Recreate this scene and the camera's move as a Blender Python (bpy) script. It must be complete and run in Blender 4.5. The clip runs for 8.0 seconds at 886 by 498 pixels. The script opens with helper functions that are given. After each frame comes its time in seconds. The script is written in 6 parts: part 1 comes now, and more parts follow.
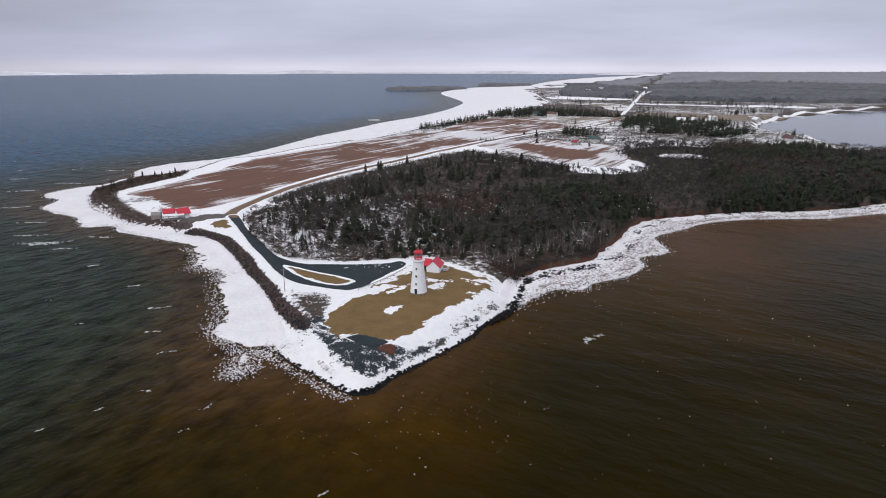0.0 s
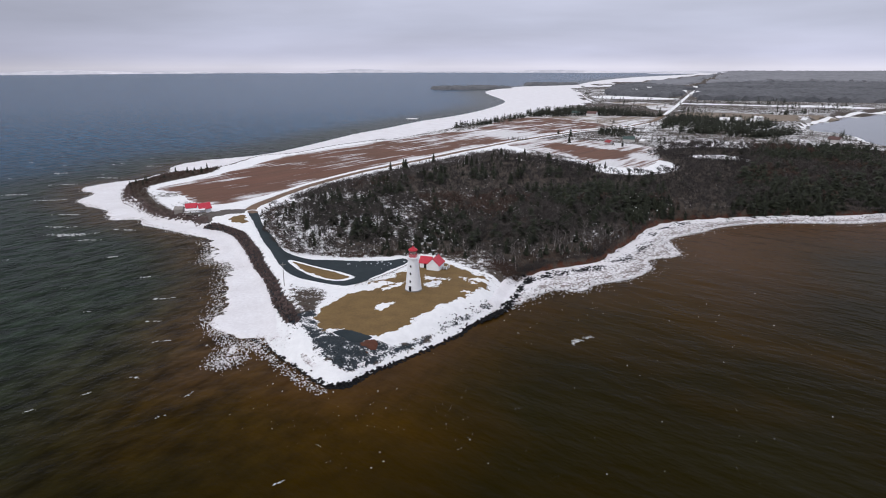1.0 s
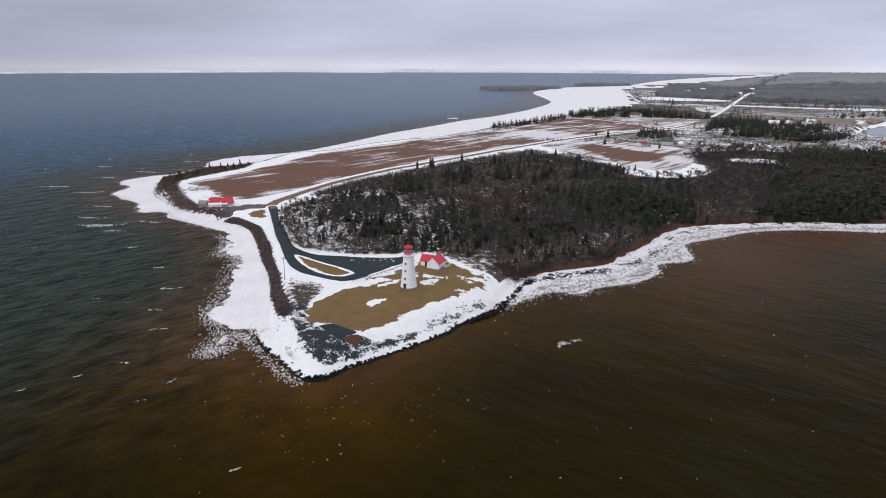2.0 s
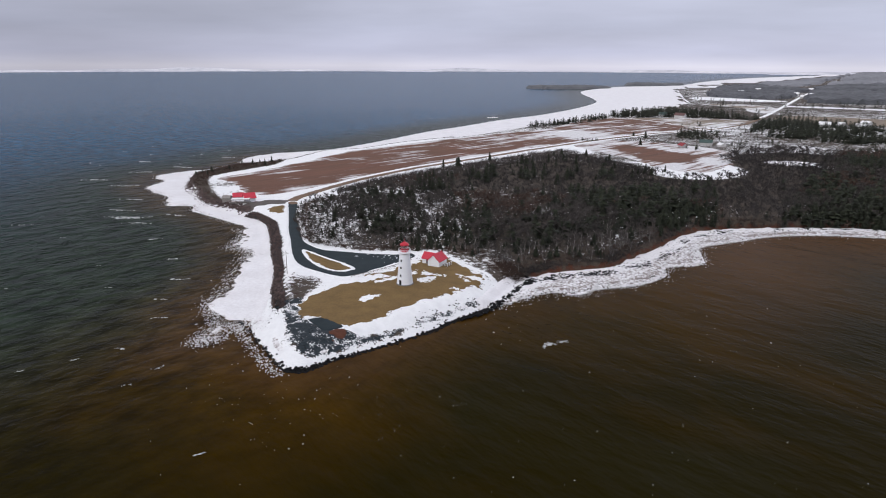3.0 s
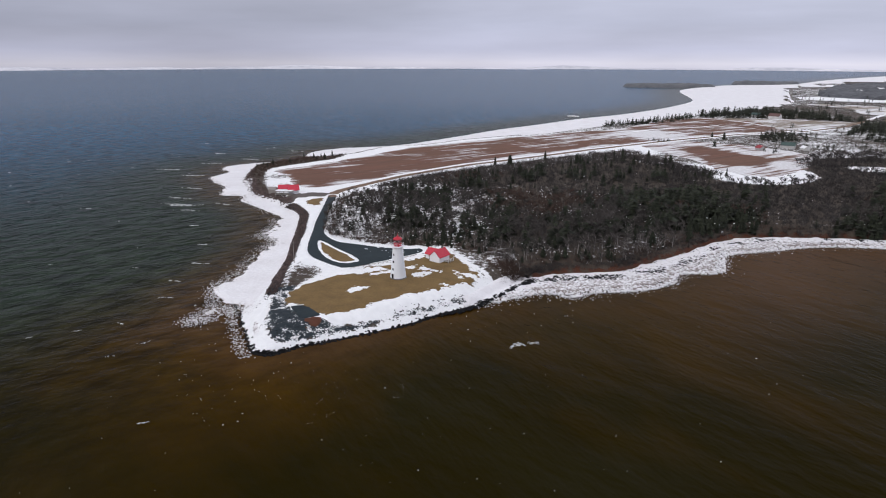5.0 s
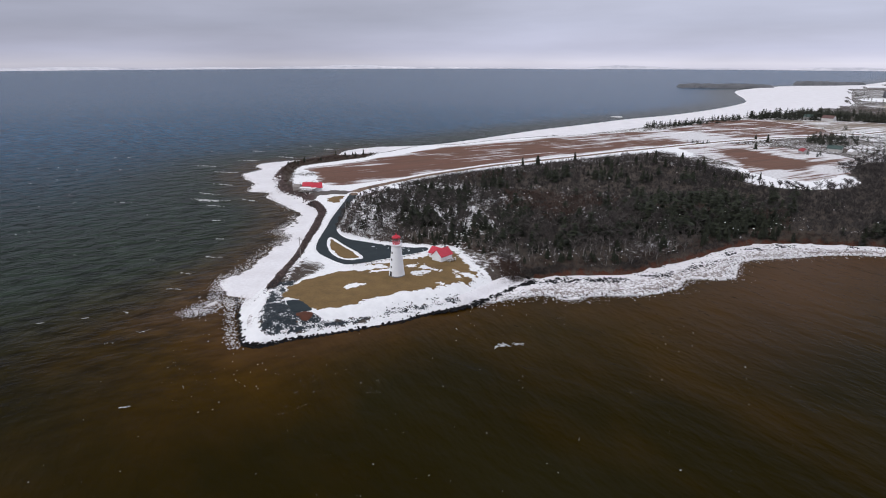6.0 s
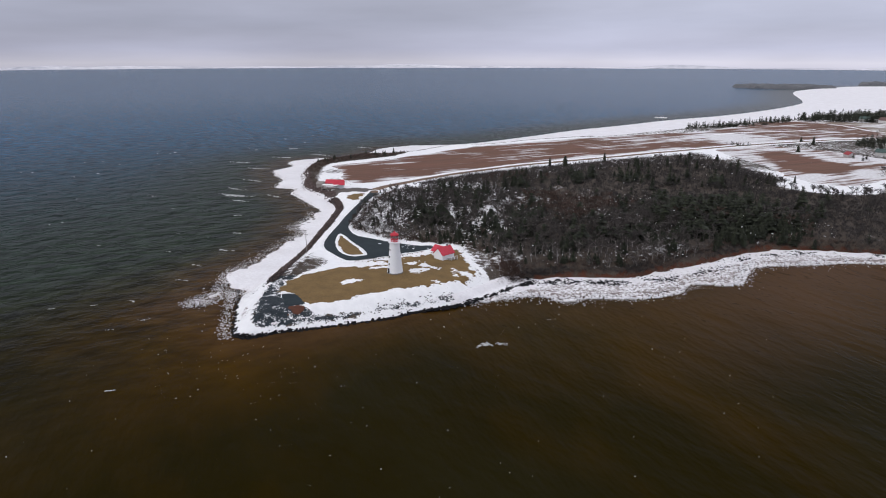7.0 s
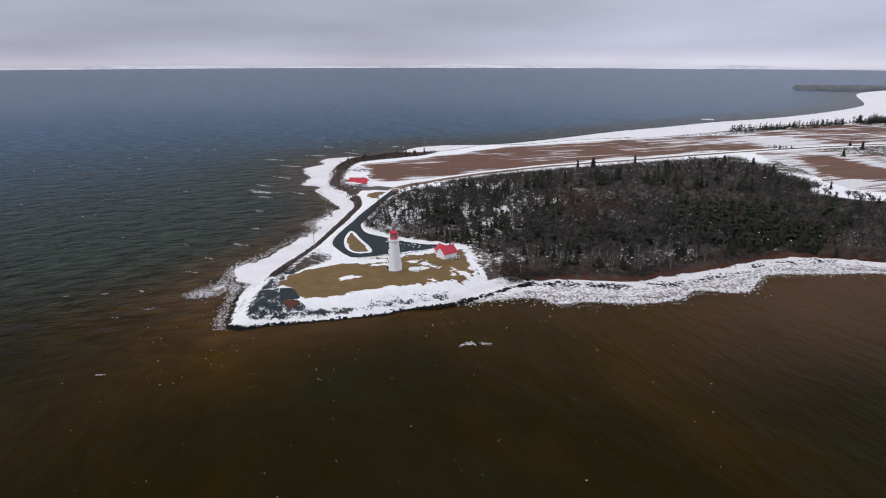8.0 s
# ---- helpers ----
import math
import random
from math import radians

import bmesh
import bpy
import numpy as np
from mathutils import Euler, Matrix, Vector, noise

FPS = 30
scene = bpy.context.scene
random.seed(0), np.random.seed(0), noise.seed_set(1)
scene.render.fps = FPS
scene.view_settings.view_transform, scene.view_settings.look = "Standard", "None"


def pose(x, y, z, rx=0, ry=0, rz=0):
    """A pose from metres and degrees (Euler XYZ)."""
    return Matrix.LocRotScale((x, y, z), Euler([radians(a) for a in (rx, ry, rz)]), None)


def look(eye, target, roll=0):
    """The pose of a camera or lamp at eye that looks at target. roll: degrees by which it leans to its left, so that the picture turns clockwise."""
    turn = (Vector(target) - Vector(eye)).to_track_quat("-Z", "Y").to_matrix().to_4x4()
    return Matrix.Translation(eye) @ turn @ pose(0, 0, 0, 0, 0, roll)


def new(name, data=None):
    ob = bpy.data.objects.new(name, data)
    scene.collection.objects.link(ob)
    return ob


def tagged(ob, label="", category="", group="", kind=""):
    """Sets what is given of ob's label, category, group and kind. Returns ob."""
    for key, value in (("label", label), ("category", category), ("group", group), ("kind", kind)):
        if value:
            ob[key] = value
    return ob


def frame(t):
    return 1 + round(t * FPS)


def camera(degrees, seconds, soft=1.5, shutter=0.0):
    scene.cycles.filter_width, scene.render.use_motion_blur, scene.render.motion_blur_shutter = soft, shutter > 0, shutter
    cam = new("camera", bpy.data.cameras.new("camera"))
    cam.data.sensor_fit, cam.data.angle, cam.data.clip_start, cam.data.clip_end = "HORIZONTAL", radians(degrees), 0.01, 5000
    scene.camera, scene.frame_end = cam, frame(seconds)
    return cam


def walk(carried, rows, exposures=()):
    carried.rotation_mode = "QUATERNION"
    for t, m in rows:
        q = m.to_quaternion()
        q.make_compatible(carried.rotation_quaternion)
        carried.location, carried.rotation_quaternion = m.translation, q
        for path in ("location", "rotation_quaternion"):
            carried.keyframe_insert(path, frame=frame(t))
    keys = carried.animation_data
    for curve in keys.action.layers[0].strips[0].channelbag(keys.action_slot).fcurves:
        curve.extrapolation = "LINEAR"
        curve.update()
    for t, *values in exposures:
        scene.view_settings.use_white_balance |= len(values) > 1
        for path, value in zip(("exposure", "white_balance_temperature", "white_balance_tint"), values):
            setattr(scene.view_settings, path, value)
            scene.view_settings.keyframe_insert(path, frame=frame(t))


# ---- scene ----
cam = camera(67.7, 8.0, soft=1.0)
PATH = [
    (0, (2.518, -0.333, 90.307), (2.557, 1.589, 89.757), 0.1),
    (0.5, (12.296, -0.909, 90.451), (12.264, 1.013, 89.898), -0.0),
    (1, (22.6, -1.115, 90.294), (22.493, 0.804, 89.741), 0.0),
    (1.5, (33.15, -0.674, 90.065), (32.966, 1.239, 89.512), 0.1),
    (3, (64.052, 2.382, 89.864), (63.643, 4.259, 89.308), 0.2),
    (3.5, (74.441, 4.043, 90.011), (73.958, 5.901, 89.452), 0.1),
    (4, (84.669, 6.262, 90.014), (84.112, 8.1, 89.454), 0.1),
    (4.5, (94.59, 9.025, 89.958), (93.963, 10.839, 89.396), 0.1),
    (6, (124.522, 19.009, 90.198), (123.68, 20.734, 89.634), 0.0),
    (6.5, (134.35, 23.281, 90.259), (133.439, 24.969, 89.694), -0.0),
    (7, (144.013, 27.749, 90.336), (143.035, 29.399, 89.77), 0.0),
    (7.5, (153.687, 32.662, 90.38), (152.641, 34.271, 89.814), -0.0),
    (8, (162.917, 37.886, 90.442), (161.807, 39.451, 89.876), 0.0),
]
walk(cam, [(t, look(eye, target, roll)) for t, eye, target, roll in PATH])

# ---- world and light ----
SUN_DIR = (-0.45, -0.72, 0.52)
world = bpy.data.worlds.new("overcast_sky")
scene.world = world
world.use_nodes = True
wn, wl = world.node_tree.nodes, world.node_tree.links
wn.clear()
w_out = wn.new("ShaderNodeOutputWorld")
w_sum = wn.new("ShaderNodeAddShader")
w_bg, w_cloud = wn.new("ShaderNodeBackground"), wn.new("ShaderNodeBackground")
w_sky = wn.new("ShaderNodeTexSky")
w_sky.sky_type, w_sky.sun_disc = "NISHITA", False
w_sky.sun_elevation, w_sky.sun_rotation = radians(31.5), radians(212)
w_bg.inputs["Strength"].default_value = 0.01
w_cloud.inputs["Strength"].default_value = 1.0
w_tc, w_sep, w_map = wn.new("ShaderNodeTexCoord"), wn.new("ShaderNodeSeparateXYZ"), wn.new("ShaderNodeMapping")
w_noise, w_ramp = wn.new("ShaderNodeTexNoise"), wn.new("ShaderNodeValToRGB")
w_add = wn.new("ShaderNodeMath")
w_map.inputs["Scale"].default_value = (1.2, 1.2, 9.0)
w_noise.inputs["Scale"].default_value, w_noise.inputs["Detail"].default_value = 2.2, 7.0
wl.new(w_tc.outputs["Generated"], w_sep.inputs[0])
wl.new(w_tc.outputs["Generated"], w_map.inputs["Vector"])
wl.new(w_map.outputs[0], w_noise.inputs["Vector"])
wl.new(w_sep.outputs["Z"], w_add.inputs[0])
w_add.operation = "ADD"
w_add.inputs[1].default_value = 0.0185
wl.new(w_add.outputs[0], w_ramp.inputs[0])
SKY = [(0.0, (0.50, 0.495, 0.60)), (0.007, (0.555, 0.545, 0.635)), (0.014, (0.49, 0.49, 0.60)), (0.026, (0.405, 0.418, 0.545)), (0.06, (0.365, 0.38, 0.50)), (0.11, (0.385, 0.392, 0.495)), (0.19, (0.40, 0.40, 0.495)), (0.44, (0.65, 0.66, 0.75)), (1.0, (1.0, 1.01, 1.09))]
while len(w_ramp.color_ramp.elements) < len(SKY):
    w_ramp.color_ramp.elements.new(0.5)
for e, (p, c) in zip(w_ramp.color_ramp.elements, SKY):
    e.position, e.color = p, (*c, 1)
w_nr = wn.new("ShaderNodeMapRange")
w_nr.inputs[1].default_value, w_nr.inputs[2].default_value = 0.3, 0.7
w_nr.inputs[3].default_value, w_nr.inputs[4].default_value = 0.86, 1.13
wl.new(w_noise.outputs["Fac"], w_nr.inputs[0])
w_dot, w_glow, w_gain = wn.new("ShaderNodeVectorMath"), wn.new("ShaderNodeMapRange"), wn.new("ShaderNodeMath")
w_dot.operation, w_gain.operation = "DOT_PRODUCT", "MULTIPLY"
w_dot.inputs[1].default_value = (0.30, 0.95, 0.06)
w_glow.interpolation_type = "SMOOTHSTEP"
w_glow.inputs[1].default_value, w_glow.inputs[2].default_value = 0.55, 1.0
w_glow.inputs[3].default_value, w_glow.inputs[4].default_value = 0.97, 1.30
wl.new(w_tc.outputs["Generated"], w_dot.inputs[0])
wl.new(w_dot.outputs["Value"], w_glow.inputs[0])
wl.new(w_nr.outputs[0], w_gain.inputs[0])
wl.new(w_glow.outputs[0], w_gain.inputs[1])
w_mul = wn.new("ShaderNodeVectorMath")
w_mul.operation = "SCALE"
wl.new(w_ramp.outputs[0], w_mul.inputs[0])
wl.new(w_gain.outputs[0], w_mul.inputs["Scale"])
wl.new(w_mul.outputs[0], w_cloud.inputs["Color"])
wl.new(w_sky.outputs[0], w_bg.inputs["Color"])
wl.new(w_bg.outputs[0], w_sum.inputs[0])
wl.new(w_cloud.outputs[0], w_sum.inputs[1])
wl.new(w_sum.outputs[0], w_out.inputs["Surface"])
sun = new("sun", bpy.data.lights.new("sun", "SUN"))
sun.data.energy, sun.data.angle, sun.data.color = 0.8, radians(25), (1.0, 0.97, 0.93)
sun.matrix_world = look(SUN_DIR, (0, 0, 0))

# ---- helpers of this place ----
rng = np.random.default_rng(7)


def hash2(ix, iy, seed):
    v = np.sin(ix * 127.1 + iy * 311.7 + seed * 74.7) * 43758.5453
    return v - np.floor(v)


def vnoise(x, y, size, seed=0):
    """Smooth value noise, 0 to 1, with cells of that size in metres."""
    x, y = x / size, y / size
    ix, iy = np.floor(x), np.floor(y)
    fx, fy = x - ix, y - iy
    fx, fy = fx * fx * (3 - 2 * fx), fy * fy * (3 - 2 * fy)
    a, b = hash2(ix, iy, seed), hash2(ix + 1, iy, seed)
    c, d = hash2(ix, iy + 1, seed), hash2(ix + 1, iy + 1, seed)
    return (a + (b - a) * fx) * (1 - fy) + (c + (d - c) * fx) * fy


def fbm(x, y, size, seed=0, octaves=3):
    total, amp, norm = 0, 1.0, 0
    for k in range(octaves):
        total = total + amp * vnoise(x, y, size / 2 ** k, seed + k)
        norm += amp
        amp *= 0.5
    return total / norm


def sstep(a, b, v):
    s = np.clip((v - a) / (b - a), 0, 1)
    return s * s * (3 - 2 * s)


def curve(points, closed=True, step=4):
    """A smooth line through the plan's points."""
    p = np.array(points, float)
    n = len(p)
    out = []
    for i in range(n if closed else n - 1):
        if closed:
            a, b, c, d = p[i - 1], p[i], p[(i + 1) % n], p[(i + 2) % n]
        else:
            a, b, c, d = p[max(i - 1, 0)], p[i], p[i + 1], p[min(i + 2, n - 1)]
        for s in np.arange(step) / step:
            out.append(0.5 * (2 * b + (c - a) * s + (2 * a - 5 * b + 4 * c - d) * s ** 2 + (3 * b - a - 3 * c + d) * s ** 3))
    if not closed:
        out.append(p[-1])
    return np.array(out)


def line_dist(x, y, line, closed=False):
    """Distance to a line of points."""
    best = np.full(np.shape(x), 1e12)
    q = np.roll(line, -1, 0) if closed else line[1:]
    for (ax, ay), (bx, by) in zip(line if closed else line[:-1], q):
        dx, dy = bx - ax, by - ay
        s = np.clip(((x - ax) * dx + (y - ay) * dy) / (dx * dx + dy * dy + 1e-9), 0, 1)
        best = np.minimum(best, (x - ax - s * dx) ** 2 + (y - ay - s * dy) ** 2)
    return np.sqrt(best)


def inside(x, y, line):
    odd = np.zeros(np.shape(x), bool)
    for (ax, ay), (bx, by) in zip(line, np.roll(line, -1, 0)):
        odd ^= ((ay > y) != (by > y)) & (x < (bx - ax) * (y - ay) / (by - ay + 1e-12) + ax)
    return odd


def area(x, y, line):
    """Signed distance to an outline: above 0 inside."""
    d = line_dist(x, y, line, True)
    return np.where(inside(x, y, line), d, -d)


def mesh(name, v, tris, mats, index=None, smooth=False):
    me = bpy.data.meshes.new(name)
    v, tris = np.asarray(v, np.float32), np.asarray(tris, np.int32)
    me.vertices.add(len(v))
    me.vertices.foreach_set("co", v.ravel())
    me.loops.add(3 * len(tris))
    me.loops.foreach_set("vertex_index", tris.ravel())
    me.polygons.add(len(tris))
    me.polygons.foreach_set("loop_start", np.arange(0, 3 * len(tris), 3, dtype=np.int32))
    for m in mats if isinstance(mats, (list, tuple)) else [mats]:
        me.materials.append(m)
    if index is not None:
        me.polygons.foreach_set("material_index", np.asarray(index, np.int32))
    me.update(calc_edges=True)
    me.polygons.foreach_set("use_smooth", np.full(len(tris), smooth))
    me.validate()
    return me


def part(name, bm, material, parent, label=""):
    """Links a bmesh as one mesh object under a thing or a part."""
    me = bpy.data.meshes.new(name)
    bm.to_mesh(me)
    bm.free()
    me.materials.append(material)
    ob = new(name, me)
    ob.parent = parent
    return tagged(ob, label)


def thing(name, m, label, category, group="", kind=""):
    ob = new(name)
    ob.matrix_world = m
    return tagged(ob, label, category, group, kind)


def box(bm, x0, y0, z0, x1, y1, z1, bevel=0.0):
    r = bmesh.ops.create_cube(bm, size=1, matrix=Matrix.Translation(((x0 + x1) / 2, (y0 + y1) / 2, (z0 + z1) / 2)) @ Matrix.Diagonal((x1 - x0, y1 - y0, z1 - z0, 1)))
    if bevel:
        edges = {e for v in r["verts"] for e in v.link_edges}
        bmesh.ops.bevel(bm, geom=list(edges), offset=bevel, segments=1, affect="EDGES")
    return bm


def lathe(profile, n=32, cap=True):
    """A turned shape from (radius, height) pairs."""
    bm = bmesh.new()
    rings = [[bm.verts.new((r * math.cos(2 * math.pi * k / n), r * math.sin(2 * math.pi * k / n), z)) for k in range(n)] for r, z in profile]
    for a, b in zip(rings, rings[1:]):
        for k in range(n):
            bm.faces.new((a[k], a[(k + 1) % n], b[(k + 1) % n], b[k]))
    if cap:
        bm.faces.new(rings[0][::-1])
        bm.faces.new(rings[-1])
    return bm


# ---- materials ----
def shader(name, rough=0.8):
    m = bpy.data.materials.new(name)
    m.use_nodes = True
    t = m.node_tree
    b = t.nodes["Principled BSDF"]
    b.inputs["Roughness"].default_value = rough
    return m, t, b


def node(t, kind, **values):
    n = t.nodes.new(kind)
    for k, v in values.items():
        n.inputs[k.replace("_", " ")].default_value = v
    return n


def place_vec(t, scale=(1, 1, 1), turn=0.0, local=False):
    g = t.nodes.new("ShaderNodeTexCoord" if local else "ShaderNodeNewGeometry")
    rot, mp = t.nodes.new("ShaderNodeMapping"), t.nodes.new("ShaderNodeMapping")
    rot.inputs["Rotation"].default_value = (0, 0, turn)
    mp.inputs["Scale"].default_value = scale
    t.links.new(g.outputs["Object" if local else "Position"], rot.inputs["Vector"])
    t.links.new(rot.outputs[0], mp.inputs["Vector"])
    return mp.outputs[0]


def noise_of(t, scale, detail=4.0, vec=None, rough=0.55, lo=0.28, hi=0.72):
    """Noise spread over 0 to 1."""
    n = node(t, "ShaderNodeTexNoise", Scale=scale, Detail=detail, Roughness=rough)
    t.links.new(vec or place_vec(t), n.inputs["Vector"])
    r = t.nodes.new("ShaderNodeMapRange")
    r.inputs[1].default_value, r.inputs[2].default_value = lo, hi
    t.links.new(n.outputs["Fac"], r.inputs[0])
    return r.outputs[0]


def math_of(t, op, a, b, clamp=False):
    n = t.nodes.new("ShaderNodeMath")
    n.operation, n.use_clamp = op, clamp
    for i, v in enumerate((a, b)):
        if isinstance(v, (int, float)):
            n.inputs[i].default_value = v
        else:
            t.links.new(v, n.inputs[i])
    return n.outputs[0]


def mix_of(t, fac, a, b):
    n = t.nodes.new("ShaderNodeMixRGB")
    for i, v in enumerate((fac, a, b)):
        if isinstance(v, tuple):
            n.inputs[i].default_value = (*v, 1)
        elif isinstance(v, (int, float)):
            n.inputs[i].default_value = v
        else:
            t.links.new(v, n.inputs[i])
    return n.outputs[0]


def bump_of(t, b, height, strength=0.5, distance=0.1):
    n = node(t, "ShaderNodeBump", Strength=strength, Distance=distance)
    t.links.new(height, n.inputs["Height"])
    t.links.new(n.outputs[0], b.inputs["Normal"])


def attr(t, name):
    n = t.nodes.new("ShaderNodeAttribute")
    n.attribute_name = name
    return n.outputs["Fac"]


def cover(t, amount, spread, k=7.0):
    """Where a patchy cover lies: amount 0 to 1 against a noise."""
    d = math_of(t, "SUBTRACT", amount, spread)
    return math_of(t, "ADD", math_of(t, "MULTIPLY", d, k), 0.5, True)


def plain(name, c0, c1, scale=1.0, rough=0.8, bump=0.3, dist=0.05, fine=6.0, local=False, random_tone=0.0, metal=0.0):
    """Two colours mixed by a coarse and a fine noise, with relief."""
    m, t, b = shader(name, rough)
    v = place_vec(t, local=local)
    n1, n2 = noise_of(t, scale, 5, v), noise_of(t, scale * fine, 3, v)
    n = math_of(t, "ADD", math_of(t, "MULTIPLY", n1, 0.6), math_of(t, "MULTIPLY", n2, 0.4))
    col = mix_of(t, n, c0, c1)
    if random_tone:
        oi = t.nodes.new("ShaderNodeObjectInfo")
        gi = t.nodes.new("ShaderNodeNewGeometry")
        r = math_of(t, "FRACT", math_of(t, "ADD", oi.outputs["Random"], gi.outputs["Random Per Island"]), 0.0)
        hs = node(t, "ShaderNodeHueSaturation")
        t.links.new(math_of(t, "ADD", math_of(t, "MULTIPLY", r, 2 * random_tone), 1 - random_tone), hs.inputs["Value"])
        t.links.new(col, hs.inputs["Color"])
        col = hs.outputs[0]
    t.links.new(col, b.inputs["Base Color"])
    b.inputs["Metallic"].default_value = metal
    if bump:
        bump_of(t, b, n2, bump, dist)
    return m


SNOW_A, SNOW_B = (0.82, 0.82, 0.835), (0.92, 0.92, 0.93)


def ground_material():
    m, t, b = shader("winter_ground", 0.9)
    n_big, n_mid, n_small = noise_of(t, 0.045, 4), noise_of(t, 0.35, 5), noise_of(t, 1.7, 4)
    earth = mix_of(t, n_mid, (0.036, 0.026, 0.019), (0.082, 0.063, 0.048))
    earth = mix_of(t, math_of(t, "MULTIPLY", n_big, 0.5), earth, (0.10, 0.085, 0.075))
    stone = mix_of(t, n_small, (0.010, 0.0150, 0.0190), (0.044, 0.055, 0.064))
    b.inputs["Specular IOR Level"].default_value = 0.2
    red = mix_of(t, n_small, (0.055, 0.019, 0.011), (0.12, 0.045, 0.025))
    speckle = math_of(t, "ADD", math_of(t, "MULTIPLY", n_mid, 0.55), math_of(t, "MULTIPLY", n_small, 0.45))
    col = mix_of(t, cover(t, attr(t, "stone"), speckle), earth, stone)
    col = mix_of(t, cover(t, attr(t, "red"), speckle, 4), col, red)
    snow = mix_of(t, n_mid, SNOW_A, SNOW_B)
    drift = math_of(t, "ADD", math_of(t, "MULTIPLY", n_big, 0.25), math_of(t, "MULTIPLY", speckle, 0.75))
    white = cover(t, attr(t, "snow"), drift, 9)
    col = mix_of(t, white, col, snow)
    t.links.new(col, b.inputs["Base Color"])
    bump_of(t, b, math_of(t, "ADD", n_small, math_of(t, "MULTIPLY", white, 0.8)), 0.6, 0.25)
    return m


def field_material(name, soil0, soil1, amount, turn, stubble=(0.13, 0.08, 0.045)):
    """Ploughed or stubble field with snow lying in streaks along the rows."""
    m, t, b = shader(name, 0.95)
    v = place_vec(t, (0.16, 0.02, 0.1), turn)
    rows = place_vec(t, (0.55, 0.015, 0.1), turn)
    n1, n2, n3 = noise_of(t, 1.0, 5, v), noise_of(t, 1.0, 3, rows), noise_of(t, 0.02, 3)
    n4 = noise_of(t, 0.5, 4)
    n5 = noise_of(t, 1.0, 4, place_vec(t, (0.34, 0.012, 0.1), turn + 0.03), 0.6)
    soil = mix_of(t, math_of(t, "ADD", math_of(t, "MULTIPLY", n1, 0.5), math_of(t, "MULTIPLY", n5, 0.5)), soil0, soil1)
    soil = mix_of(t, math_of(t, "MULTIPLY", n3, 0.35), soil, stubble)
    patch = math_of(t, "ADD", math_of(t, "ADD", math_of(t, "MULTIPLY", n1, 0.34), math_of(t, "MULTIPLY", n5, 0.22)), math_of(t, "ADD", math_of(t, "MULTIPLY", n2, 0.16), math_of(t, "MULTIPLY", n3, 0.28)))
    white = cover(t, attr(t, "snow"), patch, 8)
    white = math_of(t, "MULTIPLY", white, math_of(t, "ADD", math_of(t, "MULTIPLY", n4, 0.4), 0.6))
    t.links.new(mix_of(t, white, soil, (0.80, 0.80, 0.82)), b.inputs["Base Color"])
    bump_of(t, b, n2, 0.5, 0.2)
    return m


def snow_material():
    m, t, b = shader("snow", 0.7)
    n1, n2 = noise_of(t, 0.12, 5), noise_of(t, 1.4, 5)
    col = mix_of(t, n1, SNOW_A, SNOW_B)
    # Grey flecks: dirt, and shadows among the snow's lumps painted in with it.
    dirt = cover(t, 0.16, n2, 5)
    col = mix_of(t, math_of(t, "MULTIPLY", dirt, 0.5), col, (0.34, 0.32, 0.32))
    t.links.new(col, b.inputs["Base Color"])
    bump_of(t, b, math_of(t, "ADD", n2, math_of(t, "MULTIPLY", n1, 2)), 0.5, 0.25)
    return m


def ice_material():
    m, t, b = shader("shore_ice", 0.6)
    n1, n2, n3 = noise_of(t, 0.07, 5), noise_of(t, 0.9, 5), noise_of(t, 3.0, 3)
    col = mix_of(t, n2, (0.78, 0.76, 0.78), (0.92, 0.91, 0.93))
    col = mix_of(t, math_of(t, "MULTIPLY", n1, 0.45), col, (0.60, 0.565, 0.575))
    thin = cover(t, attr(t, "thin"), math_of(t, "ADD", math_of(t, "MULTIPLY", n2, 0.6), math_of(t, "MULTIPLY", n3, 0.4)), 5)
    col = mix_of(t, thin, col, (0.19, 0.15, 0.135))
    t.links.new(col, b.inputs["Base Color"])
    bump_of(t, b, n2, 0.6, 0.3)
    return m


